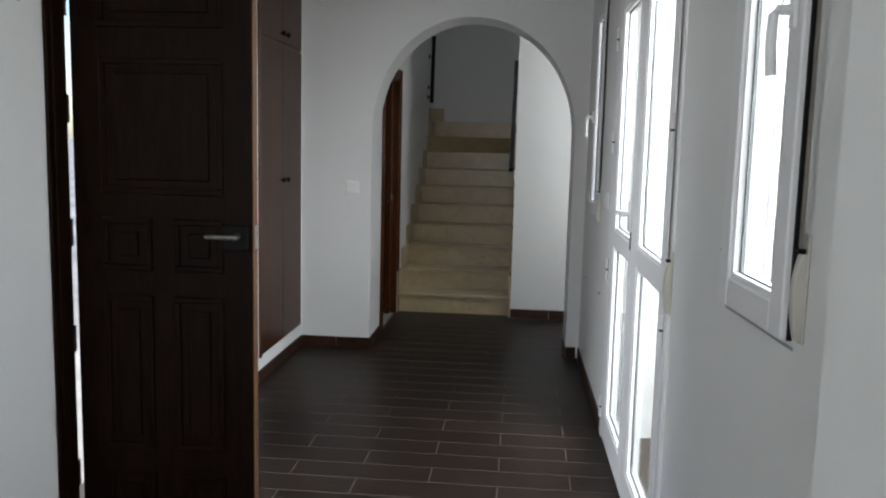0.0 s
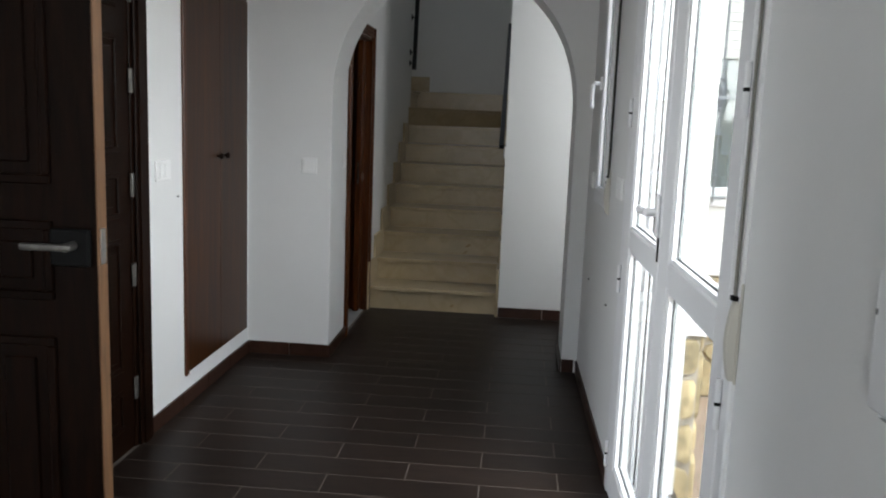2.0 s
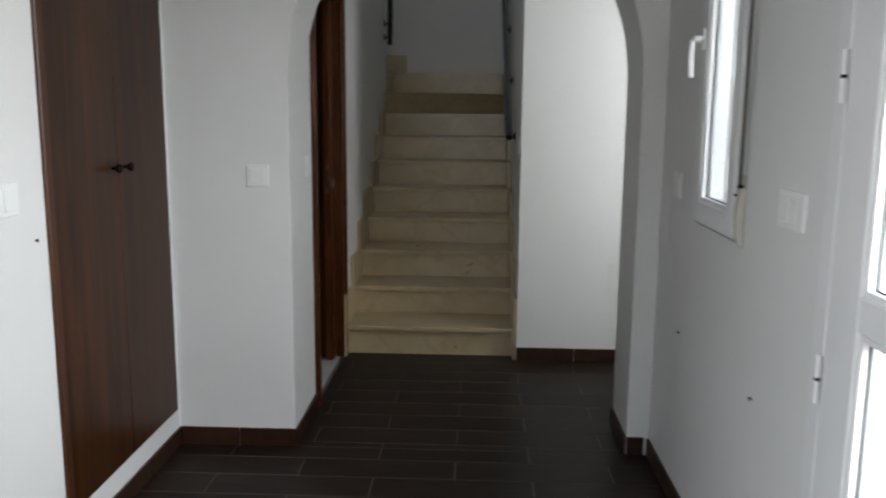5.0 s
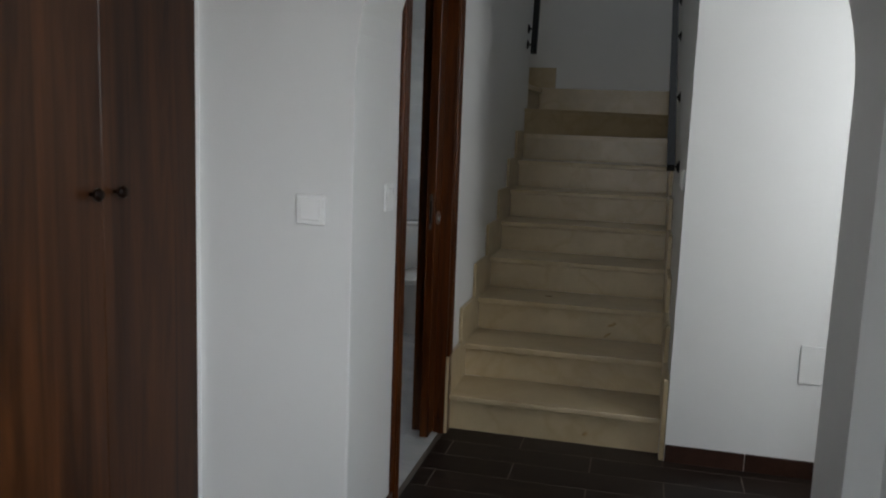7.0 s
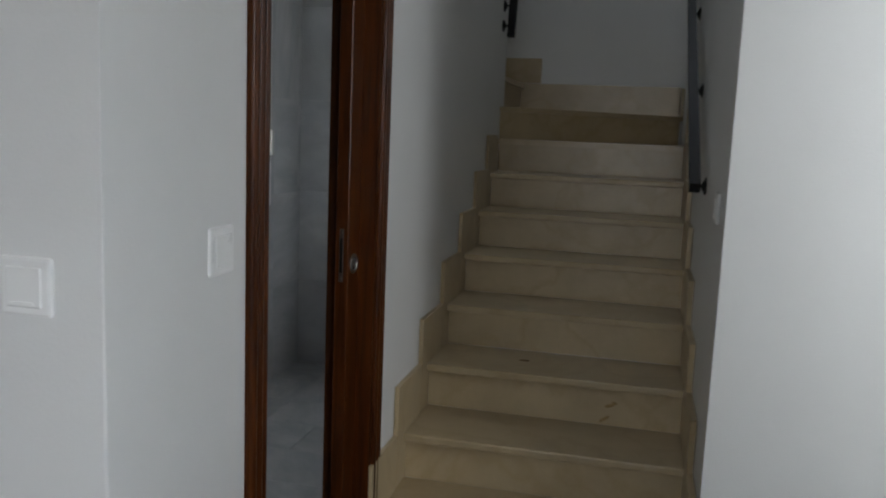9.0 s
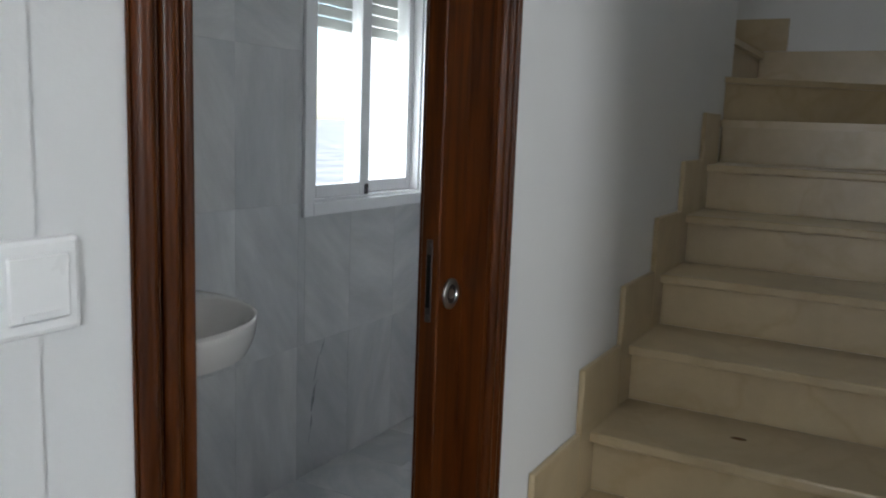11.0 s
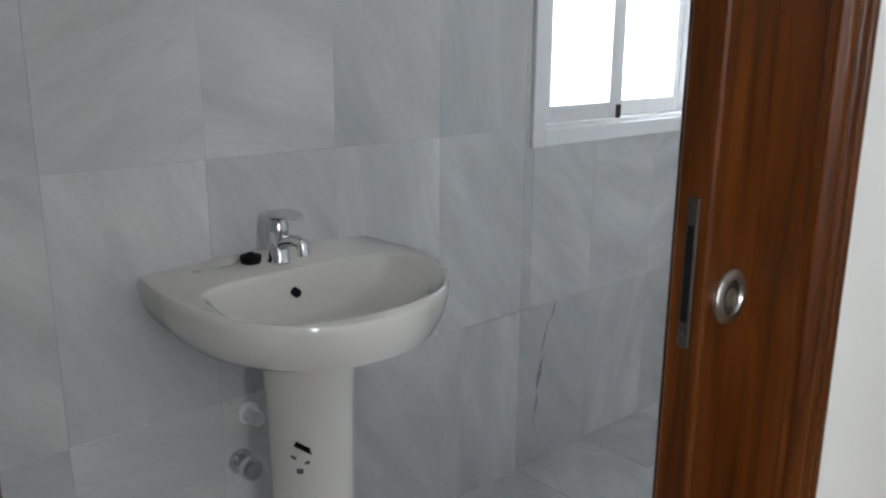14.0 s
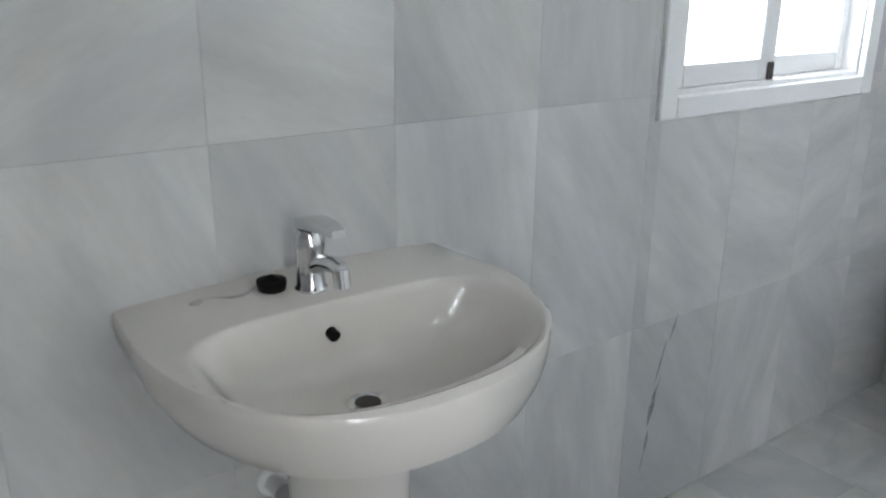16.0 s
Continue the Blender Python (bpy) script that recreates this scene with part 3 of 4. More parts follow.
def build_glazed_door():
    def Y(v):
        return v - 4.2
    bm = B()
    box(bm, (-0.011, Y(3.215), 0.001), (0.07, Y(3.272), 2.375), 0.004)
    box(bm, (-0.011, Y(4.838), 0.001), (0.07, Y(4.90), 2.375), 0.004)
    box(bm, (-0.011, Y(3.272), 2.30), (0.07, Y(4.838), 2.375), 0.004)
    box(bm, (0.0, Y(3.272), 0.001), (0.07, Y(4.838), 0.022))
    part("door_frame", bm, PVC, gd)
    for a, b, name in ((3.277, 4.072, "near_leaf"), (4.078, 4.833, "far_leaf")):
        gy0, gy1 = a + (0.095 if name == "near_leaf" else 0.062), b - (0.145 if name == "near_leaf" else 0.13)
        if name == "near_leaf":
            gy0, gy1 = 3.37, 3.93
        else:
            gy0, gy1 = 4.143, 4.695
        bm = B()
        x0, x1 = -0.012, 0.046
        box(bm, (x0, Y(a), 0.026), (x1, Y(gy0), 2.296), 0.004)
        box(bm, (x0, Y(gy1), 0.026), (x1, Y(b), 2.296), 0.004)
        for z0, z1 in ((0.026, 0.165), (1.05, 1.125), (2.19, 2.296)):
            box(bm, (x0 + 0.0005, Y(gy0) - 0.001, z0), (x1 - 0.0005, Y(gy1) + 0.001, z1), 0.004)
        leaf = part(name, bm, PVC, gd)
        glazed_panel(leaf, Y(gy0), Y(gy1), 0.165, 1.05, x0)
        glazed_panel(leaf, Y(gy0), Y(gy1), 1.125, 2.19, x0)
        if name == "far_leaf":
            lever(leaf, Y(4.115), 1.25, x0, (1, 0))
            part("keyhole_plate", box(B(), (x0 - 0.004, Y(4.085), 1.10), (x0 - 0.0005, Y(4.10), 1.175), 0.001), BLACK, leaf, "dark lock cylinder")
    shutter_guide(gd, Y(4.859), -1, 0.03, 2.3)
    shutter_guide(gd, Y(3.271), 1, 0.03, 2.3)
    for z in (0.2, 0.935, 1.59, 2.1):
        barrel_hinge(gd, Y(3.268), z, -0.018)
        barrel_hinge(gd, Y(4.842), z - 0.03, -0.018)


build_glazed_door()


def casement(m, y0, y1, z0, z1, handle_y, hinge_y, label, zc=1.72):
    """Narrow casement: outer frame in the opening, sash standing proud of it."""
    w = thing("casement_window", m, label, "window", "narrow hall windows")
    a, b = y0 - 4.2, y1 - 4.2
    bm = B()
    for lo, hi in (((a, z0), (a + 0.05, z1)), ((b - 0.05, z0), (b, z1)), ((a + 0.05, z0), (b - 0.05, z0 + 0.05)), ((a + 0.05, z1 - 0.05), (b - 0.05, z1))):
        box(bm, (0.0, lo[0], lo[1]), (0.07, hi[0], hi[1]), 0.003)
    part("window_frame", bm, PVC, w)
    bm = B()
    s0, s1, t = a + 0.02, b - 0.012, 0.07
    for lo, hi in (((s0, z0 + 0.012), (s0 + t, z1 - 0.012)), ((s1 - t, z0 + 0.012), (s1, z1 - 0.012)), ((s0 + t - 0.001, z0 + 0.0125), (s1 - t + 0.001, z0 + 0.012 + t)),
                   ((s0 + t - 0.001, z1 - 0.012 - t), (s1 - t + 0.001, z1 - 0.0125))):
        box(bm, (-0.022, lo[0], lo[1]), (-0.001, hi[0], hi[1]), 0.004)
    sash = part("sash", bm, PVC, w)
    bm = B()
    for lo, hi in (((s0 + 0.04, z0 + 0.06), (s0 + t, z1 - 0.06)), ((s1 - t, z0 + 0.06), (s1 - 0.04, z1 - 0.06))):
        box(bm, (0.0, lo[0], lo[1]), (0.05, hi[0], hi[1]))
    part("sash_core", bm, PVC, sash)
    glazed_panel(sash, s0 + t, s1 - t, z0 + 0.012 + t, z1 - 0.012 - t, -0.022)
    bm = B()
    y = handle_y - 4.2
    box(bm, (-0.034, y - 0.014, zc - 0.035), (-0.022, y + 0.014, zc + 0.035), 0.005, 2)
    tube(bm, [(-0.03, y, zc), (-0.058, y, zc), (-0.066, y, zc - 0.01), (-0.068, y, zc - 0.06), (-0.064, y, zc - 0.125)], 0.0105, 10)
    part("window_handle", bm, PVC, w, "white handle turned down", smooth=True)
    for z in (z0 + 0.14, z1 - 0.2):
        barrel_hinge(w, hinge_y - 4.2, z, -0.014)
    shutter_guide(w, b - 0.006, -1, z0 + 0.01, z1 - 0.01)
    shutter_guide(w, a + 0.006, 1, z0 + 0.01, z1 - 0.01)
    part("gasket", box(B(), (-0.0095, a + 0.012, z0 + 0.015), (-0.0005, a + 0.0195, z1 - 0.015)), BLACK, w, "black rubber gasket")
    return w


casement(RIGHT, 5.475, 5.945, 1.105, 2.395, 5.89, 5.50, "narrow white casement window with clear glass, closed")
casement(NEAR, 2.175, 2.644, 1.144, 2.395, 2.232, 2.634, "white casement window with clear glass beside the glazed door", 1.80)


def strap_winder(m, y, z, label):
    """Roller-blind strap, its wall plate and the bowed winder case."""
    s = thing("blind_strap_winder", m @ pose(0, y - 4.2, z), label, "blind strap", "blind straps")
    part("wall_plate", box(B(), (-0.006, -0.015, -0.105), (-0.001, 0.015, 0.105), 0.002), IVORY, s, "flat ivory wall plate")
    rings = []
    for k in range(13):
        h = -0.098 + 0.166 * k / 12
        d = 0.008 + 0.017 * math.sin(math.pi * (0.08 + 0.84 * k / 12)) ** 0.8
        rings.append([(-0.0062, -0.011, h), (-0.0062, 0.011, h), (-d, 0.011, h), (-d - 0.002, 0.008, h), (-d - 0.002, -0.008, h), (-d, -0.011, h)])
    case = part("winder_case", loft(B(), rings), IVORY, s, "bowed ivory plastic winder case", smooth=True)
    # solid black block shows the slot's dark inside by colour
    part("winder_slot_shade", box(B(), (-0.022, -0.0095, 0.0685), (-0.008, 0.0095, 0.078), 0.001), BLACK, case, "black block for the shaded strap slot")
    part("screw", rod(B(), (-0.0065, 0, -0.1015), (-0.0085, 0, -0.1015), 0.003, n=10), STEEL, s)
    bm = box(B(), (-0.0155, -0.0085, 0.078), (-0.0140, 0.0085, 2.3 - z))
    n = int((2.2 - z) / 0.007)
    for k in range(n):
        h = 0.082 + 0.007 * k
        box(bm, (-0.0165, -0.0085, h), (-0.0156, 0.0085, h + 0.0035))
    part("strap", bm, STRAP, s, "woven beige strap")


def loft(bm, rings, cap_first=True, cap_last=True):
    made = [[bm.verts.new(p) for p in ring] for ring in rings]
    n = len(made[0])
    for p, q in zip(made, made[1:]):
        for i in range(n):
            bm.faces.new((p[i], p[(i + 1) % n], q[(i + 1) % n], q[i]))
    if cap_first:
        bm.faces.new(made[0][::-1])
    if cap_last:
        bm.faces.new(made[-1])
    return bm


strap_winder(RIGHT, 3.225, 1.10, "ivory blind winder with a woven strap beside the glazed door")
strap_winder(RIGHT, 5.455, 1.20, "ivory blind winder with a woven strap beside a window")
strap_winder(NEAR, 2.140, 1.270, "ivory blind winder with a woven strap beside a narrow window")


# ---- switches ----
def switch(m, label, rockers=1, w=0.082):
    """Local frame: face towards -y."""
    s = thing("light_switch", m @ Matrix.Diagonal((1.17, 1.0, 1.17, 1.0)), label, "light switch", "light switches")
    wide = w + 0.071 * (rockers - 1) if rockers > 1 else w
    part("cover_plate", box(B(), (-wide / 2, -0.011, -0.041), (wide / 2, 0.0, 0.041), 0.005, 2), SWITCH, s)
    for i in range(rockers):
        c = (i - (rockers - 1) / 2) * 0.046
        half = 0.028 if rockers == 1 else 0.021
        part("rocker", box(B(), (c - half, -0.0155, -0.028), (c + half, -0.0115, 0.028), 0.002), SWITCH, s)
        part("rocker_bar", box(B(), (c - half * 0.6, -0.0175, -0.024), (c + half * 0.6, -0.016, -0.020)), SWITCH, s)
    return s


switch(pose(XL, 5.25, 1.225, 0, 0, 90), "white double rocker switch between front door and cabinet", 2, 0.07)
switch(pose(-0.524, YA, 1.20), "white single rocker switch on the arch wall", 1)
switch(pose(XD, 6.862, 1.218, 0, 0, 90), "white single rocker switch beside the bathroom door", 1)
switch(RIGHT @ pose(0, 5.09 - 4.2, 1.25, 0, 0, -90), "white double rocker switch between glazed door and window", 2, 0.07)
switch(RIGHT @ pose(0, 6.2 - 4.2, 1.21, 0, 0, -90), "small white rocker switch beside the arch", 1, 0.07)
switch(pose(0.645, 8.05, 1.27, 0, 0, -90), "white rocker switch beside the stairs", 1)


# ---- pocket door ----
pd = thing("bathroom_door_frame", pose(XD, 7.46, 0), "red-brown varnished moulded door frame round the bathroom doorway", "door frame", kind="structure")


def build_pocket_door():
    for y0, y1, inner in ((6.978, 7.062, 1), (7.853, 7.937, -1)):
        bm = B()
        a, b = y0 - 7.46, y1 - 7.46
        box(bm, (0.001, a, 0), (0.006, b, 2.17))
        for k, (f0, f1, d) in enumerate(((0.02, 0.32, 0.019), (0.34, 0.40, 0.013), (0.42, 0.68, 0.016), (0.70, 0.76, 0.012), (0.78, 0.98, 0.021))):
            p, q = (a + (b - a) * f0, a + (b - a) * f1)
            rod(bm, (0.0095, (p + q) / 2, 0), (0.0095, (p + q) / 2, 2.165 - 0.03 * (k % 2)), (q - p) / 2, n=12)
        part("casing", bm, SLIDE, pd, smooth=True)
    bm = box(B(), (0.001, -0.398, 2.0905), (0.010, 0.393, 2.17), 0.002)
    for z in (2.105, 2.13, 2.155):
        rod(bm, (0.006, -0.42, z), (0.006, 0.42, z), 0.01, n=12)
    part("casing", bm, SLIDE, pd, smooth=True)
    bm = box(B(), (-0.151, -0.4195, 0), (-0.001, -0.400, 2.0895), 0.002)
    part("jamb", bm, SLIDE, pd)
    bm = box(B(), (-0.0445, 0.3945 - 0.0195, 0), (0.008, 0.3925, 2.0895))
    box(bm, (-0.151, 0.375, 0), (-0.095, 0.3945, 2.0895), 0.002)
    part("jamb", bm, SLIDE, pd)
    part("head_jamb", box(B(), (-0.151, -0.400, 2.07), (-0.001, 0.375, 2.0895), 0.002), SLIDE, pd)


build_pocket_door()
sd = thing("sliding_door", pose(XD - 0.045, 7.737, 0), "red-brown wooden sliding door pushed mostly into its wall pocket", "door")


def build_sliding_leaf():
    part("leaf", box(B(), (-0.042, 0, 0.008), (0, 0.117, 2.068), 0.003), SLIDE, sd)
    bm = lathe(B(), [(0.031, 0), (0.031, 0.003), (0.027, 0.006), (0.021, 0.006), (0.019, 0.0015), (0.010, 0.0015), (0.010, 0.004), (0.002, 0.005)], (0.0005, 0.048, 1.053), "X", 32)
    part("round_pull", bm, STEEL, sd, "round steel flush pull", smooth=True)
    # flat dark ring gives the shallow hollow its shade by colour
    part("pull_hollow_shade", lathe(B(), [(0.0195, 0.0022), (0.0195, 0.003), (0.0105, 0.003), (0.0105, 0.0022)], (0.0005, 0.048, 1.053), "X", 28), DARKSTEEL, sd, "dark ring for the shaded hollow of the pull")
    part("edge_pull", box(B(), (-0.029, -0.0012, 1.0), (-0.014, 0.0035, 1.165), 0.0018), DARKSTEEL, sd, "dark steel edge pull plate")
    for z in (1.012, 1.153):
        part("screw", rod(B(), (-0.0215, -0.003, z), (-0.0215, -0.001, z), 0.004, n=10), DARKSTEEL, sd)
    # black strip lying on the plate imitates the shade of a recess
    part("pull_recess_shade", box(B(), (-0.0255, -0.002, 1.03), (-0.0175, -0.0014, 1.135)), BLACK, sd, "black strip for the shaded finger recess")


build_sliding_leaf()


# ---- handrails ----
def handrail(points, brackets, wall_x, label):
    r = thing("handrail", pose(*points[0]), label, "handrail", "stair handrails")
    o = Vector(points[0])
    bm = B()
    for a, b in zip(points, points[1:]):
        a, b = Vector(a) - o, Vector(b) - o
        d = (b - a).normalized()
        m = Matrix.Translation((a + b) / 2) @ d.to_track_quat("Y", "Z").to_matrix().to_4x4()
        bmesh.ops.create_cube(bm, size=1.0, matrix=m @ Matrix.Diagonal((0.040, (b - a).length, 0.040, 1)))
    part("rail", bm, IRON, r, "black flat iron rail")
    for p in brackets:
        p = Vector(p) - o
        w = wall_x - o.x
        s = 1 if w > 0 else -1
        bm = tube(B(), [p + Vector((0, 0, -0.012)), p + Vector((s * 0.012, 0, -0.03)), Vector((w - s * 0.004, p.y, p.z - 0.03))], 0.006, 8)
        rod(bm, (w - s * 0.007, p.y, p.z - 0.03), (w - s * 0.001, p.y, p.z - 0.03), 0.032, n=20)
        ball(bm, (w - s * 0.007, p.y, p.z - 0.03), 0.022, (0.5, 1, 1), 12)
        part("bracket", bm, IRON, r, "black iron wall bracket with round plate", smooth=True)


handrail([(0.600, 8.55, 1.30), (0.600, 10.55, 2.52)], [(0.600, 8.62, 1.335), (0.600, 9.25, 1.72), (0.600, 9.95, 2.15), (0.600, 10.45, 2.45)], 0.645,
         "black wrought-iron handrail on the stair wall")
handrail([(-0.345, 10.02, 2.0), (-0.345, 10.14, 2.75)], [(-0.345, 10.035, 2.09), (-0.345, 10.05, 2.2), (-0.345, 10.10, 2.55)], XD,
         "short steep black wrought-iron handrail at the stair turn")


# ---- access panel ----
ap = thing("access_panel", pose(1.25, 7.834, 0.512), "white painted access panel low on the stair wall", "access panel")
part("lid", box(B(), (-0.075, -0.005, -0.085), (0.075, -0.001, 0.085), 0.002), PAINT, ap)


# ---- nails and stains ----
def nail(m, label="small dark nail stuck in the white wall"):
    n = thing("nail", m, label, "nail", "wall nails")
    part("shank", rod(B(), (0, 0.004, 0), (0, -0.006, 0), 0.003, n=8), DARKSTEEL, n)
    part("head", rod(B(), (0, -0.0061, 0), (0, -0.0085, 0), 0.0055, n=10), DARKSTEEL, n)


nail(RIGHT @ pose(0, 5.285 - 4.2, 0.698, 0, 0, -90))
nail(RIGHT @ pose(0, 6.085 - 4.2, 0.667, 0, 0, -90))
nail(pose(XL, 3.08, 1.95, 0, 0, 90))
nail(pose(XL, 5.42, 1.09, 0, 0, 90))

sp = new("stain", mesh_of("stain", lathe(B(), [(0.015, 0.0003), (0.012, 0.0012), (0.004, 0.0014)], (0, 0, 0), "Z", 14), material("rust_brown_stain", (0.17, 0.09, 0.035), 0.8, var=0.3, scale=60)))
sp.matrix_world = pose(-0.01, 8.72, 0.54) @ Matrix.Diagonal((1.5, 0.8, 1, 1))
tagged(sp, "rust-brown stain on a cream marble tread", "stain")

RUST = material("rust_ochre_stain", (0.43, 0.29, 0.13), 0.7, var=0.3, scale=40)
for y, pts in ((8.559, ((0.335, 0.385, 0.022, 0.006, 35), (0.352, 0.440, 0.020, 0.007, 20), (0.37, 0.452, 0.012, 0.005, -20))), (7.926, ((0.28, 0.05, 0.014, 0.008, 40),))):
    bm = B()
    for x, z, w, h, a in pts:
        m = Matrix.Translation((x, y, z)) @ Matrix.Rotation(radians(-a), 4, "Y")
        bm.faces.new([bm.verts.new(m @ Vector((w * math.cos(k * math.pi / 6) * (1 + 0.25 * math.sin(3.1 * k)), -0.0006, h * math.sin(k * math.pi / 6)))) for k in range(12)])
    part("rust_mark", bm, RUST, stairs, "ochre rust mark in a marble riser")

# ---- bathroom ----
bw = thing("bathroom_window", pose(XS, 9.21, 1.02), "white aluminium sliding window with two panes and a part-lowered blind", "window")


def build_bath_window():
    h = 1.2
    bm = B()
    a, b = 8.763 - 9.21, 9.655 - 9.21
    for lo, hi in (((a, 0.0), (a + 0.055, h)), ((b - 0.055, 0.0), (b, h)), ((a + 0.055, 0.0), (b - 0.055, 0.05)), ((a + 0.055, h - 0.05), (b - 0.055, h))):
        box(bm, (-0.004, lo[0], lo[1]), (0.014, hi[0], hi[1]), 0.003)
    part("trim", bm, PVC, bw)
    bm = B()
    for lo, hi in (((a + 0.04, 0.04), (a + 0.062, h - 0.04)), ((b - 0.062, 0.04), (b - 0.04, h - 0.04)), ((a + 0.062, 0.04), (b - 0.062, 0.062)), ((a + 0.062, h - 0.062), (b - 0.062, h - 0.04))):
        box(bm, (-0.09, lo[0], lo[1]), (-0.006, hi[0], hi[1]), 0.002)
    part("window_frame", bm, PVC, bw)
    for y0, y1, x in ((a + 0.064, 0.0, -0.04), (-0.05, b - 0.064, -0.075)):
        bm = B()
        t, z0, z1 = 0.035, 0.064, h - 0.064
        box(bm, (x, y0, z0), (x + 0.028, y0 + t, z1), 0.002)
        m = 0.062 if y1 < 0.01 else t
        box(bm, (x, y1 - m, z0), (x + 0.028, y1, z1), 0.002)
        box(bm, (x, y0 + t, z0), (x + 0.028, y1 - m, z0 + 0.05), 0.002)
        box(bm, (x, y0 + t, z1 - t), (x + 0.028, y1 - m, z1), 0.002)
        s = part("sash", bm, PVC, bw)
        part("pane", box(B(), (x + 0.011, y0 + t - 0.004, z0 + t - 0.004), (x + 0.016, y1 - t + 0.004, z1 - t + 0.004)), GLASS, s, "clear glass pane").visible_shadow = False
        if y1 < 0.01:
            part("latch", box(B(), (x + 0.0285, y1 - 0.032, 0.062), (x + 0.034, y1 - 0.008, 0.105), 0.002), DARKSTEEL, s, "dark metal sash catch")
    part("strap", box(B(), (0.0145, b - 0.03, 0.25), (0.017, b - 0.016, h - 0.05)), STRAP, bw)
    part("winder_case", box(B(), (0.0145, b - 0.034, 0.28), (0.035, b - 0.012, 0.42), 0.004), IVORY, bw)


build_bath_window()
rb = thing("roller_blind", pose(XS - 0.16, 9.21, 1.74), "pale grey slatted roller blind part lowered outside the window", "roller blind")
for k in range(10):
    part("slat", box(B(), (-0.006, -0.415, 0.048 * k), (0.006, 0.415, 0.048 * k + 0.045), 0.005, 2), BLIND, rb)


def d_outline(depth, half, back_half, flat, n=48):
    """D-shaped outline seen from above: u out from the wall, v along it."""
    pts = []
    for i in range(n + 1):
        a = -math.pi / 2 + math.pi * i / n
        pts.append((flat + (depth - flat) * (1 - min(1.0, abs(math.sin(a))) ** 2.3) ** (1 / 2.3), half * math.sin(a)))
    back = []
    for i in range(1, 8):
        f = i / 8
        back.append((flat * (1 - f), half + (back_half - half) * f))
    line = [(0.0, back_half - 2 * back_half * i / 10) for i in range(11)]
    other = [(u, -v) for u, v in reversed(back)]
    return pts + back + line + other


wb = thing("washbasin", pose(XS + 0.002, 7.888, 0), "white glazed ceramic washbasin on a pedestal", "washbasin")


def build_basin():
    z = 0.852
    outer = d_outline(0.452, 0.301, 0.288, 0.14)
    rings = []
    cu = 0.21
    for s, dz in ((0.30, -0.158), (0.51, -0.1525), (0.69, -0.139), (0.828, -0.118), (0.914, -0.093), (0.964, -0.067), (0.990, -0.043), (1.0, -0.02), (0.998, -0.008), (0.988, -0.002), (0.972, 0.0)):
        ring = []
        for u, v in outer:
            k = min(1.0, u / 0.14)
            uu = u if u < 1e-6 else cu * k * (1 - s) + u * s
            droop = -0.033 * max(0, (u - 0.2) / 0.28) ** 1.5
            rise = 0.012 * max(0.0, 1 - (v / 0.30) ** 2) * max(0.0, 1 - u / 0.07) if dz > -0.03 else 0
            ring.append((uu, v * s, z + dz + rise + (droop if dz > -0.1 else 0)))
        rings.append(ring)
    # bowl, same number of points, from an inner D
    count = len(outer)
    inner = []
    for i in range(count):
        a = -math.pi / 2 + (math.pi * i / 48 if i <= 48 else math.pi + math.pi * (i - 48) / (count - 48))
        k, e = (0.149, 2.3) if math.cos(a) > 0 else (-0.130, 3.6)
        inner.append((0.276 + k * (1 - min(1.0, abs(math.sin(a))) ** e) ** (1 / e), 0.248 * math.sin(a)))
    for s, dz in ((1.06, -0.0005), (1.035, -0.002), (1.005, -0.007), (0.965, -0.019), (0.915, -0.04), (0.86, -0.062), (0.77, -0.088), (0.62, -0.111), (0.42, -0.123), (0.2, -0.128)):
        ring = []
        for u, v in inner:
            droop = -0.032 * max(0, (u - 0.2) / 0.28) ** 1.5 if dz > -0.03 else 0
            mid = 0.285 - 0.045 * min(1.0, -dz / 0.12)
            ring.append((mid + (u - 0.285) * s, v * s, z + dz + droop))
        rings.append(ring)
    part("basin", loft(B(), rings), CERAMIC, wb, smooth=True)
    prof = [(0.098, 0.0), (0.102, 0.008), (0.099, 0.05), (0.091, 0.18), (0.090, 0.40), (0.093, 0.58), (0.100, 0.68), (0.105, 0.70)]
    bm = lathe(B(), prof, (0.20, -0.02, 0.0), "Z", 36)
    part("pedestal", bm, CERAMIC, wb, "white ceramic pedestal with black tape scraps", smooth=True)
    for a0, z0, w, h, tilt in ((-2, 0.512, 0.034, 0.011, -28), (-14, 0.488, 0.012, 0.006, -20), (4, 0.478, 0.010, 0.006, 15), (-6, 0.458, 0.014, 0.010, 5), (7, 0.50, 0.009, 0.005, -30)):
        m = pose(0.20, -0.02, z0, 0, 0, a0 - 42) @ pose(0.0925, 0, 0, tilt, 0, 0)
        bm = box(B(), (-0.001, -w / 2, -h / 2), (0.0012, w / 2, h / 2))
        bmesh.ops.transform(bm, matrix=m, verts=bm.verts)
        part("tape_scrap", bm, BLACK if w > 0.03 else SCRAP, wb, "scrap of black tape" if w > 0.03 else "grey scrap of a torn label")
    part("mounting_foot", box(B(), (0.0005, -0.125, 0.63), (0.045, -0.062, 0.715), 0.012, 3), CERAMIC, wb, smooth=True)
    part("waste_pipe", lathe(B(), [(0.026, 0.0), (0.026, 0.008), (0.018, 0.012), (0.018, 0.05)], (0.0005, -0.062, 0.488), "X", 20), PVC, wb, "white plastic waste pipe", smooth=True)
    # no hole is cut: a black plug carries the shade inside it
    part("overflow", rod(B(), (0.134, -0.012, z - 0.049), (0.155, -0.012, z - 0.053), 0.0095, n=20), BLACK, wb, "black disc for the shaded overflow hole")
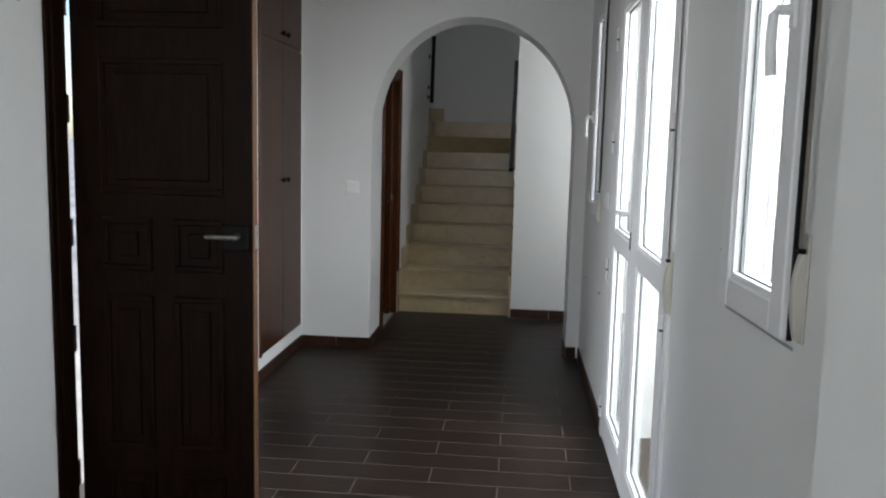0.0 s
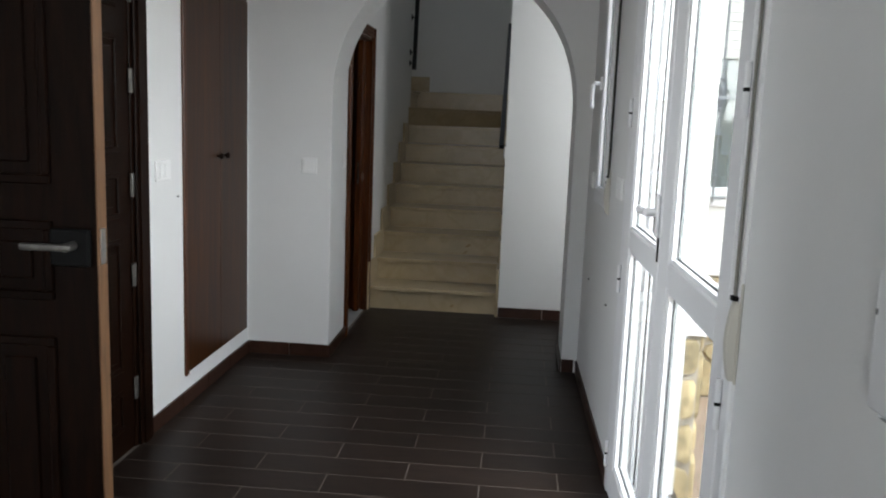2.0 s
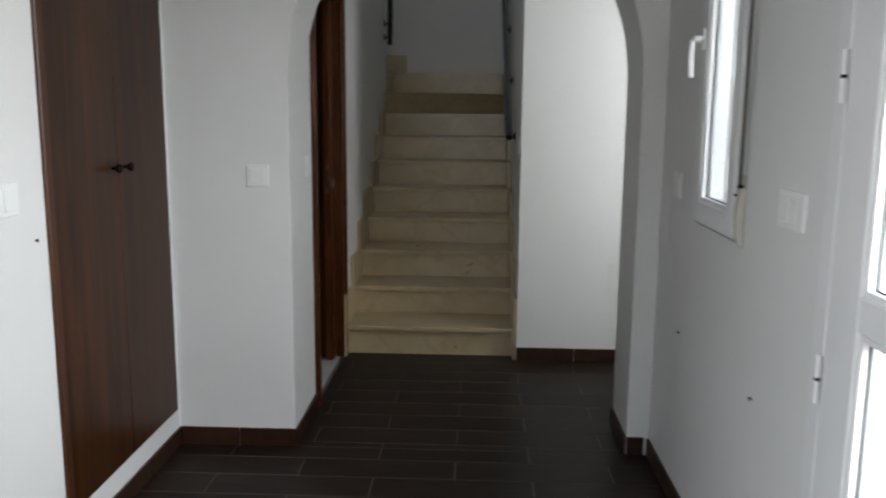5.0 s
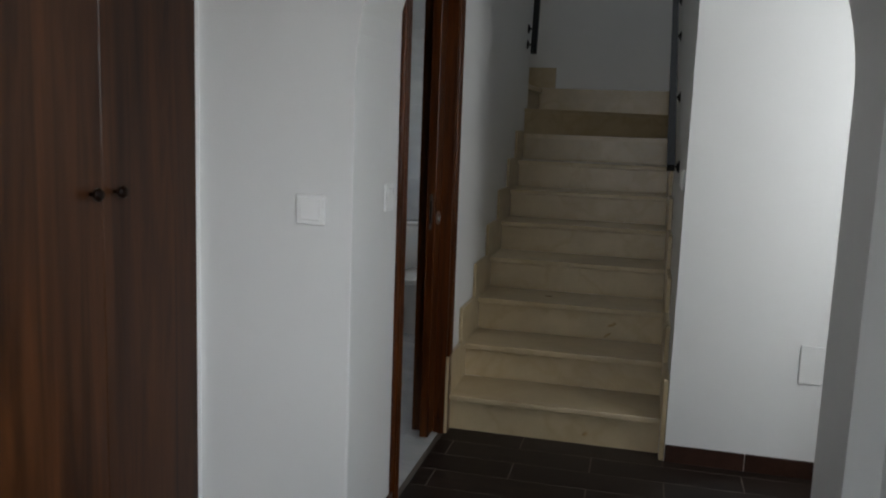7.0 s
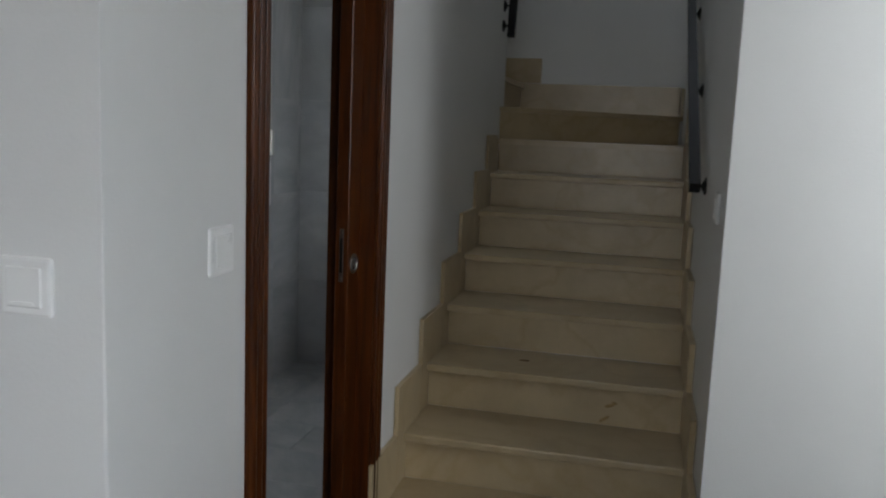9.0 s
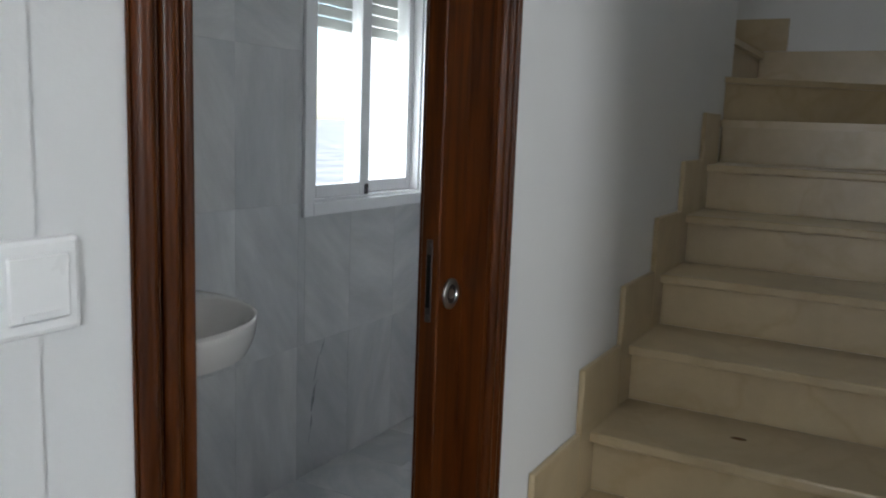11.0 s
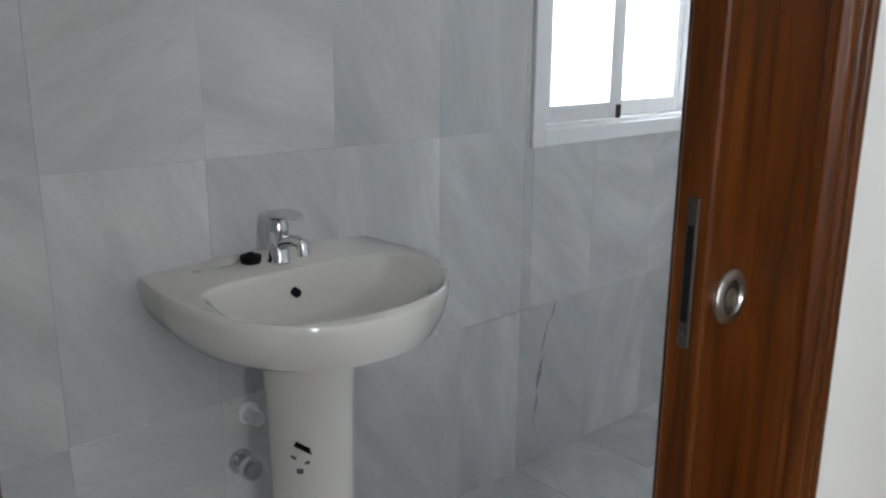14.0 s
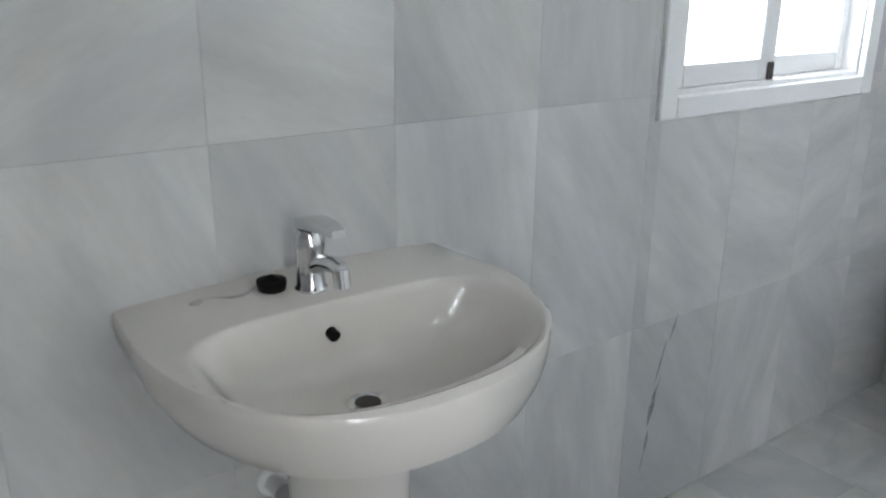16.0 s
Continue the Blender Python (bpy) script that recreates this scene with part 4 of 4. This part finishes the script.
    bm = lathe(B(), [(0.03, 0), (0.03, 0.004), (0.024, 0.006), (0.018, 0.003), (0.004, 0.003)], (0.242, -0.01, z - 0.1285), "Z", 28)
    drain = part("drain", bm, CHROME, wb, "chrome drain ring", smooth=True)
    # dark disc over the drain, coloured like the shade in its opening
    part("drain_hole_shade", lathe(B(), [(0.019, 0.0), (0.019, 0.0012), (0.004, 0.0014)], (0.242, -0.01, z - 0.1250), "Z", 24), DARKSTEEL, drain, "dark disc for the shaded drain opening")


build_basin()

tp = thing("basin_tap", pose(XS + 0.088, 7.875, 0.8525), "chrome single-lever mixer tap on the washbasin", "tap")


def build_tap():
    part("body", lathe(B(), [(0.025, 0), (0.026, 0.006), (0.0225, 0.012), (0.021, 0.055), (0.024, 0.07), (0.024, 0.085), (0.018, 0.098), (0.004, 0.102)], (0, 0, 0), "Z", 28), CHROME, tp, smooth=True)
    bm = tube(B(), [(0.008, 0, 0.040), (0.04, 0, 0.056), (0.075, 0, 0.062), (0.098, 0, 0.058)], 0.0125, 16)
    rod(bm, (0.094, 0, 0.060), (0.098, 0, 0.034), 0.0125, n=18)
    part("spout", bm, CHROME, tp, smooth=True)
    bm = loft(B(), [[(x, w * sy, z0 + t * sz) for sy, sz in ((-1, -1), (1, -1), (1, 1), (-1, 1))] for x, w, z0, t in
                    ((-0.02, 0.013, 0.105, 0.008), (0.02, 0.017, 0.112, 0.009), (0.06, 0.015, 0.115, 0.007), (0.092, 0.011, 0.112, 0.005))])
    part("lever", bm, CHROME, tp, smooth=True)


build_tap()

pl = thing("basin_plug", pose(XS + 0.062, 7.822, 0.853), "black rubber basin plug with its ball chain", "basin plug")
part("plug", lathe(B(), [(0.017, 0), (0.021, 0.004), (0.023, 0.016), (0.023, 0.02), (0.012, 0.022), (0.005, 0.027), (0.001, 0.028)], (0, 0, 0), "Z", 24), BLACK, pl, smooth=True)
bm = B()
for k in range(34):
    f = k / 33
    ball(bm, (-0.01 + 0.012 * math.sin(f * 5), -0.022 - 0.085 * f, 0.003 + 0.008 * (1 - f) ** 2), 0.0022, n=6)
for k in range(10):
    a = 2 * math.pi * k / 10
    ball(bm, (-0.014 + 0.006 * math.cos(a), -0.114 + 0.008 * math.sin(a), 0.003), 0.0022, n=6)
part("ball_chain", bm, STEEL, pl, "steel ball chain")

vl = thing("angle_valve", pose(XS + 0.002, 7.80, 0.375), "chrome angle valve on the wall below the basin", "valve")
bm = lathe(B(), [(0.03, 0), (0.03, 0.004), (0.024, 0.012), (0.01, 0.014), (0.01, 0.04)], (0, 0, 0), "X", 24)
part("wall_rose", bm, CHROME, vl, smooth=True)
bm = lathe(B(), [(0.022, 0.036), (0.026, 0.042), (0.026, 0.058), (0.02, 0.066), (0.004, 0.068)], (0, 0, 0), "X", 24)
part("knob", bm, CHROME, vl, smooth=True)

tl = thing("toilet", pose(-1.06, 10.095, 0), "white ceramic toilet with a tank and closed lid", "toilet")


def build_toilet():
    def oval(cy, rx, ry, z, n=36):
        return [(rx * math.cos(2 * math.pi * i / n), cy + ry * math.sin(2 * math.pi * i / n), z) for i in range(n)]
    part("bowl", loft(B(), [oval(-0.27, 0.11, 0.20, 0.0), oval(-0.27, 0.10, 0.19, 0.05), oval(-0.29, 0.105, 0.19, 0.18), oval(-0.35, 0.16, 0.24, 0.33), oval(-0.36, 0.178, 0.255, 0.385), oval(-0.36, 0.175, 0.25, 0.39)]), CERAMIC, tl, smooth=True)
    part("lid", loft(B(), [oval(-0.36, 0.18, 0.256, 0.391), oval(-0.36, 0.186, 0.262, 0.40), oval(-0.36, 0.182, 0.258, 0.418), oval(-0.36, 0.15, 0.22, 0.426)]), CERAMIC, tl, "white plastic lid, closed", smooth=True)
    part("tank", box(B(), (-0.19, -0.17, 0.392), (0.19, -0.003, 0.735), 0.02, 3), CERAMIC, tl, smooth=True)
    part("tank_lid", box(B(), (-0.197, -0.178, 0.737), (0.197, -0.002, 0.768), 0.01, 3), CERAMIC, tl, smooth=True)
    part("button", lathe(B(), [(0.02, 0), (0.02, 0.006), (0.004, 0.008)], (0, -0.09, 0.7685), "Z", 20), CHROME, tl, smooth=True)
    part("hose", tube(B(), [(-0.17, -0.1, 0.40), (-0.21, -0.09, 0.38), (-0.23, -0.06, 0.30), (-0.235, -0.012, 0.2)], 0.006, 8), STEEL, tl, smooth=True)


build_toilet()
switch(pose(XS, 7.325, 1.15, 0, 0, 90), "white socket plate on the marble bathroom wall", 1)
# ---- courtyard outside the glazed door ----
cw = setting("wall_courtyard", wall_boxes(B(), "x", 1.47, 7.0, 6.52, 0.3, -0.11, 3.4, [(1.76, 2.72, 1.12, 2.35)]), WHITEOUT, "white rendered courtyard wall with a stone-clad base", "wall")
bm = box(B(), (1.535, 6.455, 0.655), (7.0, 6.52, 0.685), 0.006)
setting("ledge", bm, WHITEOUT, "thin white ledge over the stone cladding", "ledge")
bm = box(B(), (1.44, 4.98, -0.11), (1.515, 5.36, 3.4))
box(bm, (1.44, 5.3605, -0.11), (1.515, 6.51, 0.66))
hs = setting("wall_house_outside", bm, WHITEOUT, "white rendered outside wall of the house", "wall")
setting("ledge_house", box(B(), (1.40, 4.935, 0.662), (1.56, 6.45, 0.69), 0.004), MARBLECAP, "white marble ledge on the stone-clad corner", "ledge")
setting("wall_courtyard_east", box(B(), (6.6, -6.0, -0.11), (6.9, 6.5, 2.2)), WHITEOUT, "low white courtyard wall", "wall")


def cells(x0, x1, z0, z1, nx, nz, seed):
    """Irregular stone shapes that fill a rectangle: nearest-point cells of a jittered grid."""
    rnd = random.Random(seed)
    dx, dz = (x1 - x0) / nx, (z1 - z0) / nz
    seeds = [(x0 + (i + 0.5 + rnd.uniform(-0.42, 0.42)) * dx, z0 + (j + 0.5 + rnd.uniform(-0.36, 0.36)) * dz) for i in range(nx) for j in range(nz)]
    out = []
    for p in seeds:
        poly = [(x0, z0), (x1, z0), (x1, z1), (x0, z1)]
        for q in seeds:
            if q == p or abs(q[0] - p[0]) > 3 * dx or abs(q[1] - p[1]) > 3 * dz:
                continue
            mx, mz = (p[0] + q[0]) / 2, (p[1] + q[1]) / 2
            nxv, nzv = q[0] - p[0], q[1] - p[1]
            cut = []
            for k in range(len(poly)):
                a, b = poly[k], poly[(k + 1) % len(poly)]
                da = (a[0] - mx) * nxv + (a[1] - mz) * nzv
                db = (b[0] - mx) * nxv + (b[1] - mz) * nzv
                if da <= 0:
                    cut.append(a)
                if da * db < 0:
                    f = da / (da - db)
                    cut.append((a[0] + f * (b[0] - a[0]), a[1] + f * (b[1] - a[1])))
            poly = cut
            if len(poly) < 3:
                break
        if len(poly) >= 3:
            out.append(poly)
    return out


def stone(parent_ob, poly, face, axis, side, rnd):
    cx, cz = sum(p[0] for p in poly) / len(poly), sum(p[1] for p in poly) / len(poly)
    size = max(0.05, min(max(p[0] for p in poly) - min(p[0] for p in poly), max(p[1] for p in poly) - min(p[1] for p in poly)))
    def ring(k, d):
        pts = []
        m = len(poly)
        for i in range(m):
            a, b, c = poly[i - 1], poly[i], poly[(i + 1) % m]
            for w in ((0.12, 0.88, 0.0), (0.0, 0.88, 0.12)):
                u = a[0] * w[0] + b[0] * w[1] + c[0] * w[2]
                v = a[1] * w[0] + b[1] * w[1] + c[1] * w[2]
                u, v = cx + (u - cx) * k, cz + (v - cz) * k
                pts.append((u, face + side * d, v) if axis == "x" else (face + side * d, u, v))
        return pts
    k = 1 - 0.024 / size
    depth = rnd.uniform(0.018, 0.03)
    part("stone", loft(B(), [ring(k, 0.0005), ring(k, depth * 0.7), ring(k - 0.05, depth)]), STONE, parent_ob)


def clad():
    rnd = random.Random(5)
    back = part("mortar", box(B(), (1.53, 6.5, -0.105), (4.6, 6.519, 0.654)), MORTAR, cw)
    for poly in cells(1.53, 4.6, -0.10, 0.652, 10, 4, 3):
        stone(back, poly, 6.5, "x", -1, rnd)
    b2 = part("mortar", box(B(), (1.515, 4.965, -0.105), (1.53, 6.49, 0.66)), MORTAR, hs)
    for poly in cells(4.965, 6.48, -0.10, 0.658, 5, 4, 8):
        stone(b2, poly, 1.53, "y", 1, rnd)
    b3 = part("mortar", box(B(), (1.43, 4.965, -0.105), (1.5145, 4.9795, 0.66)), MORTAR, hs)
    for poly in cells(1.405, 1.535, -0.10, 0.658, 1, 4, 11):
        stone(b3, poly, 4.965, "x", -1, rnd)


clad()

yw = thing("courtyard_window", pose(2.24, 6.52, 1.12), "white two-light window across the courtyard, blind part lowered", "window")
bm = B()
for lo, hi in (((-0.48, 0.0), (-0.42, 1.23)), ((0.42, 0.0), (0.48, 1.23)), ((-0.42, 0.0), (0.42, 0.05)), ((-0.42, 1.18), (0.42, 1.23)), ((-0.10, 0.05), (-0.03, 1.18))):
    box(bm, (lo[0], 0.10, lo[1]), (hi[0], 0.16, hi[1]), 0.003)
part("window_frame", bm, PVC, yw)
for x0, x1 in ((-0.42, -0.10), (-0.03, 0.42)):
    part("pane", box(B(), (x0, 0.125, 0.05), (x1, 0.133, 1.18)), DARKGLASS, yw, "opaque grey glass coloured for the dim room behind")
part("window_sill", box(B(), (-0.52, -0.05, -0.055), (0.52, 0.165, -0.005), 0.006), MARBLECAP, yw)
part("curtain", box(B(), (0.01, 0.118, 0.06), (0.05, 0.1235, 0.30)), DOOREDGE, yw, "strip of orange curtain")
blind = part("roller_blind", box(B(), (-0.42, 0.075, 0.80), (0.42, 0.08, 1.22)), BLIND, yw, "white slatted blind part lowered")
for k in range(8):
    part("slat", box(B(), (-0.418, 0.066, 0.803 + 0.052 * k), (0.418, 0.0745, 0.803 + 0.052 * k + 0.049), 0.004), WHITEOUT, blind)

gr = thing("window_grille", pose(2.24, 6.45, 1.12), "grey iron window grille with turned collars", "window grille")


def build_grille():
    for k in range(10):
        x = -0.47 + 0.1065 * k
        bm = rod(B(), (x, 0, -0.03), (x, 0, 1.25), 0.0065, n=10)
        lathe(bm, [(0.009, 0.49), (0.019, 0.505), (0.011, 0.52), (0.021, 0.54), (0.025, 0.56), (0.012, 0.58), (0.018, 0.60), (0.025, 0.62), (0.021, 0.64), (0.011, 0.66), (0.019, 0.675), (0.009, 0.69)], (x, 0, 0), "Z", 12)
        part("bar", bm, GREYIRON, gr, smooth=True)
    for z in (0.0, 0.575, 0.625, 1.22):
        part("crossbar", box(B(), (-0.50, -0.012, z - 0.005), (0.50, -0.008, z + 0.005)), GREYIRON, gr)
    for x in (-0.47, 0.47):
        for z in (0.0, 1.22):
            part("stub", rod(B(), (x, 0, z), (x, 0.069, z), 0.006, n=8), GREYIRON, gr)


build_grille()


# ---- pieces last: tiles ----
TILE_MESH = {}


def tile(parent_ob, name, size, mat, at, gap=0.0022, bevel=0.0012):
    """A tile of the given size, shared between alike ones; at is its low corner."""
    key = (mat.name, *[round(v, 3) for v in size])
    if key not in TILE_MESH:
        g = [gap if v > 0.03 else 0 for v in size]
        TILE_MESH[key] = mesh_of(name, box(B(), [v / 2 for v in g], [v - w / 2 for v, w in zip(size, g)], bevel), mat)
    ob = new(name, TILE_MESH[key])
    ob.parent = parent_ob
    ob.location = at
    return ob


def lay(parent_ob, name, mat, a0, a1, b0, b1, la, lb, oa, ob_, stagger, place):
    """Rows of tiles la x lb over [a0, a1] x [b0, b1]; the grid passes through (oa, ob_); place(a, b, wa, wb)."""
    r0 = math.floor((b0 - ob_) / lb)
    r = r0
    while ob_ + r * lb < b1 - 0.004:
        p, q = max(b0, ob_ + r * lb), min(b1, ob_ + (r + 1) * lb)
        off = oa + (stagger if r % 2 else 0)
        c = math.floor((a0 - off) / la)
        while off + c * la < a1 - 0.004:
            s, e = max(a0, off + c * la), min(a1, off + (c + 1) * la)
            if e - s > 0.01 and q - p > 0.01:
                place(s, p, e - s, q - p)
            c += 1
        r += 1


def hall_tile(a, b, wa, wb):
    tile(floor, "floor_tile", (wa, wb, 0.008), TILE, (a, b, -0.008 + random.uniform(-0.0002, 0.0002)), 0.0055, 0.0006)


lay(floor, "floor_tile", TILE, XL, 1.24, BACK, YA, 0.645, 0.174, 0.64, 4.984, 0.33, hall_tile)
lay(floor, "floor_tile", TILE, XD, 1.45, YA, 7.925, 0.645, 0.174, 0.64, 4.984, 0.33, hall_tile)
lay(bath_floor, "floor_tile", GREYFLOOR, XS, XD - 0.15, YB + 0.06, 10.1, 0.545, 0.327, XS, 8.75, 0.27,
    lambda a, b, wa, wb: tile(bath_floor, "floor_tile", (wa, wb, 0.008), GREYFLOOR, (a, b, -0.008), 0.002))

bath_wall = bpy.data.objects["wall_bathroom_outer"]


def wall_tile_west(a, b, wa, wb):
    if a > 8.77 and a + wa < 9.65 and b > 1.06:
        return
    if b < 2.2 and b + wb > 1.045 and a + wa > 8.785 and a < 9.635:
        for s, e, l, h in ((a, min(a + wa, 8.785), b, b + wb), (max(a, 9.635), a + wa, b, b + wb), (max(a, 8.785), min(a + wa, 9.635), b, min(b + wb, 1.045)), (max(a, 8.785), min(a + wa, 9.635), max(b, 2.2), b + wb)):
            if e - s > 0.01 and h - l > 0.01:
                tile(bath_wall, "wall_tile", (0.01, e - s, h - l), GREY, (XS - 0.01, s, l), 0.0004, 0.0002)
        return
    tile(bath_wall, "wall_tile", (0.01, wa, wb), GREY, (XS - 0.01, a, b), 0.0004, 0.0002)


VEIN = material("dark_marble_vein", (0.40, 0.41, 0.425), 0.25, var=0.35, scale=30)
bm = B()
for y, z, wy, h, lean in ((8.842, 0.30, 0.012, 0.11, 0.10), (8.832, 0.205, 0.008, 0.07, 0.06), (8.862, 0.42, 0.005, 0.12, 0.14), (8.855, 0.345, 0.004, 0.06, 0.2), (8.90, 0.50, 0.004, 0.08, 0.18), (8.822, 0.15, 0.004, 0.05, 0.1)):
    ring = [(y + lean * h * f + e * wy * (1 - abs(f) ** 1.5) * 0.85, z + f * h / 2) for e, fs in ((1, (-1, -0.4, 0.1, 0.6)), (-1, (1, 0.5, -0.1, -0.5))) for f in fs]
    bm.faces.new([bm.verts.new((XS + 0.0008, a, b)) for a, b in ring])
part("dark_vein", bm, VEIN, bath_wall, "dark vein in the grey marble")
lay(bath_wall, "wall_tile", GREY, YB + 0.06, 10.1, 0.0, 2.62, 0.327, 0.545, 8.418, -0.015, 0.0, wall_tile_west)
north = bpy.data.objects["wall_stair_upper"]
lay(north, "wall_tile", GREY, XS, XD - 0.15, 0.0, 2.62, 0.327, 0.545, XS, -0.015, 0.0,
    lambda a, b, wa, wb: tile(north, "wall_tile", (wa, 0.008, wb), GREY, (a, 10.092, b), 0.0015, 0.0008))
south = bpy.data.objects["wall_bathroom_south"]
lay(south, "wall_tile", GREY, XS, XD - 0.15, 0.0, 2.62, 0.327, 0.545, XS, -0.015, 0.0,
    lambda a, b, wa, wb: tile(south, "wall_tile", (wa, 0.008, wb), GREY, (a, YB + 0.06, b), 0.0015, 0.0008))

# skirting tiles in the hall
base = thing("baseboard", pose(0, 0, 0), "glossy dark brown tile skirting", "baseboard", kind="structure")


def skirt_run(axis, a, b, face, side, h=0.082):
    n = max(1, round((b - a) / 0.325))
    w = (b - a) / n
    for i in range(n):
        s = a + i * w
        if axis == "y":
            tile(base, "skirting_tile", (0.0101, w, h), SKIRT, (face if side > 0 else face - 0.0101, s, 0.001), 0.003)
        else:
            tile(base, "skirting_tile", (w, 0.0101, h), SKIRT, (s, face if side > 0 else face - 0.0101, 0.001), 0.003)


skirt_run("y", 5.092, YA, XL, 1)
skirt_run("y", BACK, 3.21, XL, 1)
skirt_run("x", XL + 0.011, XD + 0.016, YA, -1)
skirt_run("y", YA, 6.98, XD + 0.006, 1)
skirt_run("x", 1.065, 1.14, YA, -1)
skirt_run("y", YA, YB, 1.065, -1)
skirt_run("x", 0.645, 3.39, 7.835, -1)
for m, a, b in ((RIGHT, 4.902, YA - 0.012), (NEAR, BACK, 3.195)):
    n = max(1, round((b - a) / 0.325))
    for i in range(n):
        w = (b - a) / n
        t_ = tile(base, "skirting_tile", (0.0102, w, 0.082), SKIRT, (0, 0, 0), 0.003)
        t_.matrix_world = m @ pose(-0.0102, a + i * w - 4.2, 0.001)

ground = bpy.data.objects["ground"]
lay(ground, "paving_tile", PAVE, 1.46, 4.9, 0.4, 6.49, 0.5, 0.5, 1.62, 6.49, 0.0,
    lambda a, b, wa, wb: tile(ground, "paving_tile", (wa, wb, 0.014), PAVE, (a, b, -0.114 + random.uniform(-0.001, 0.001)), 0.003, 0.001))
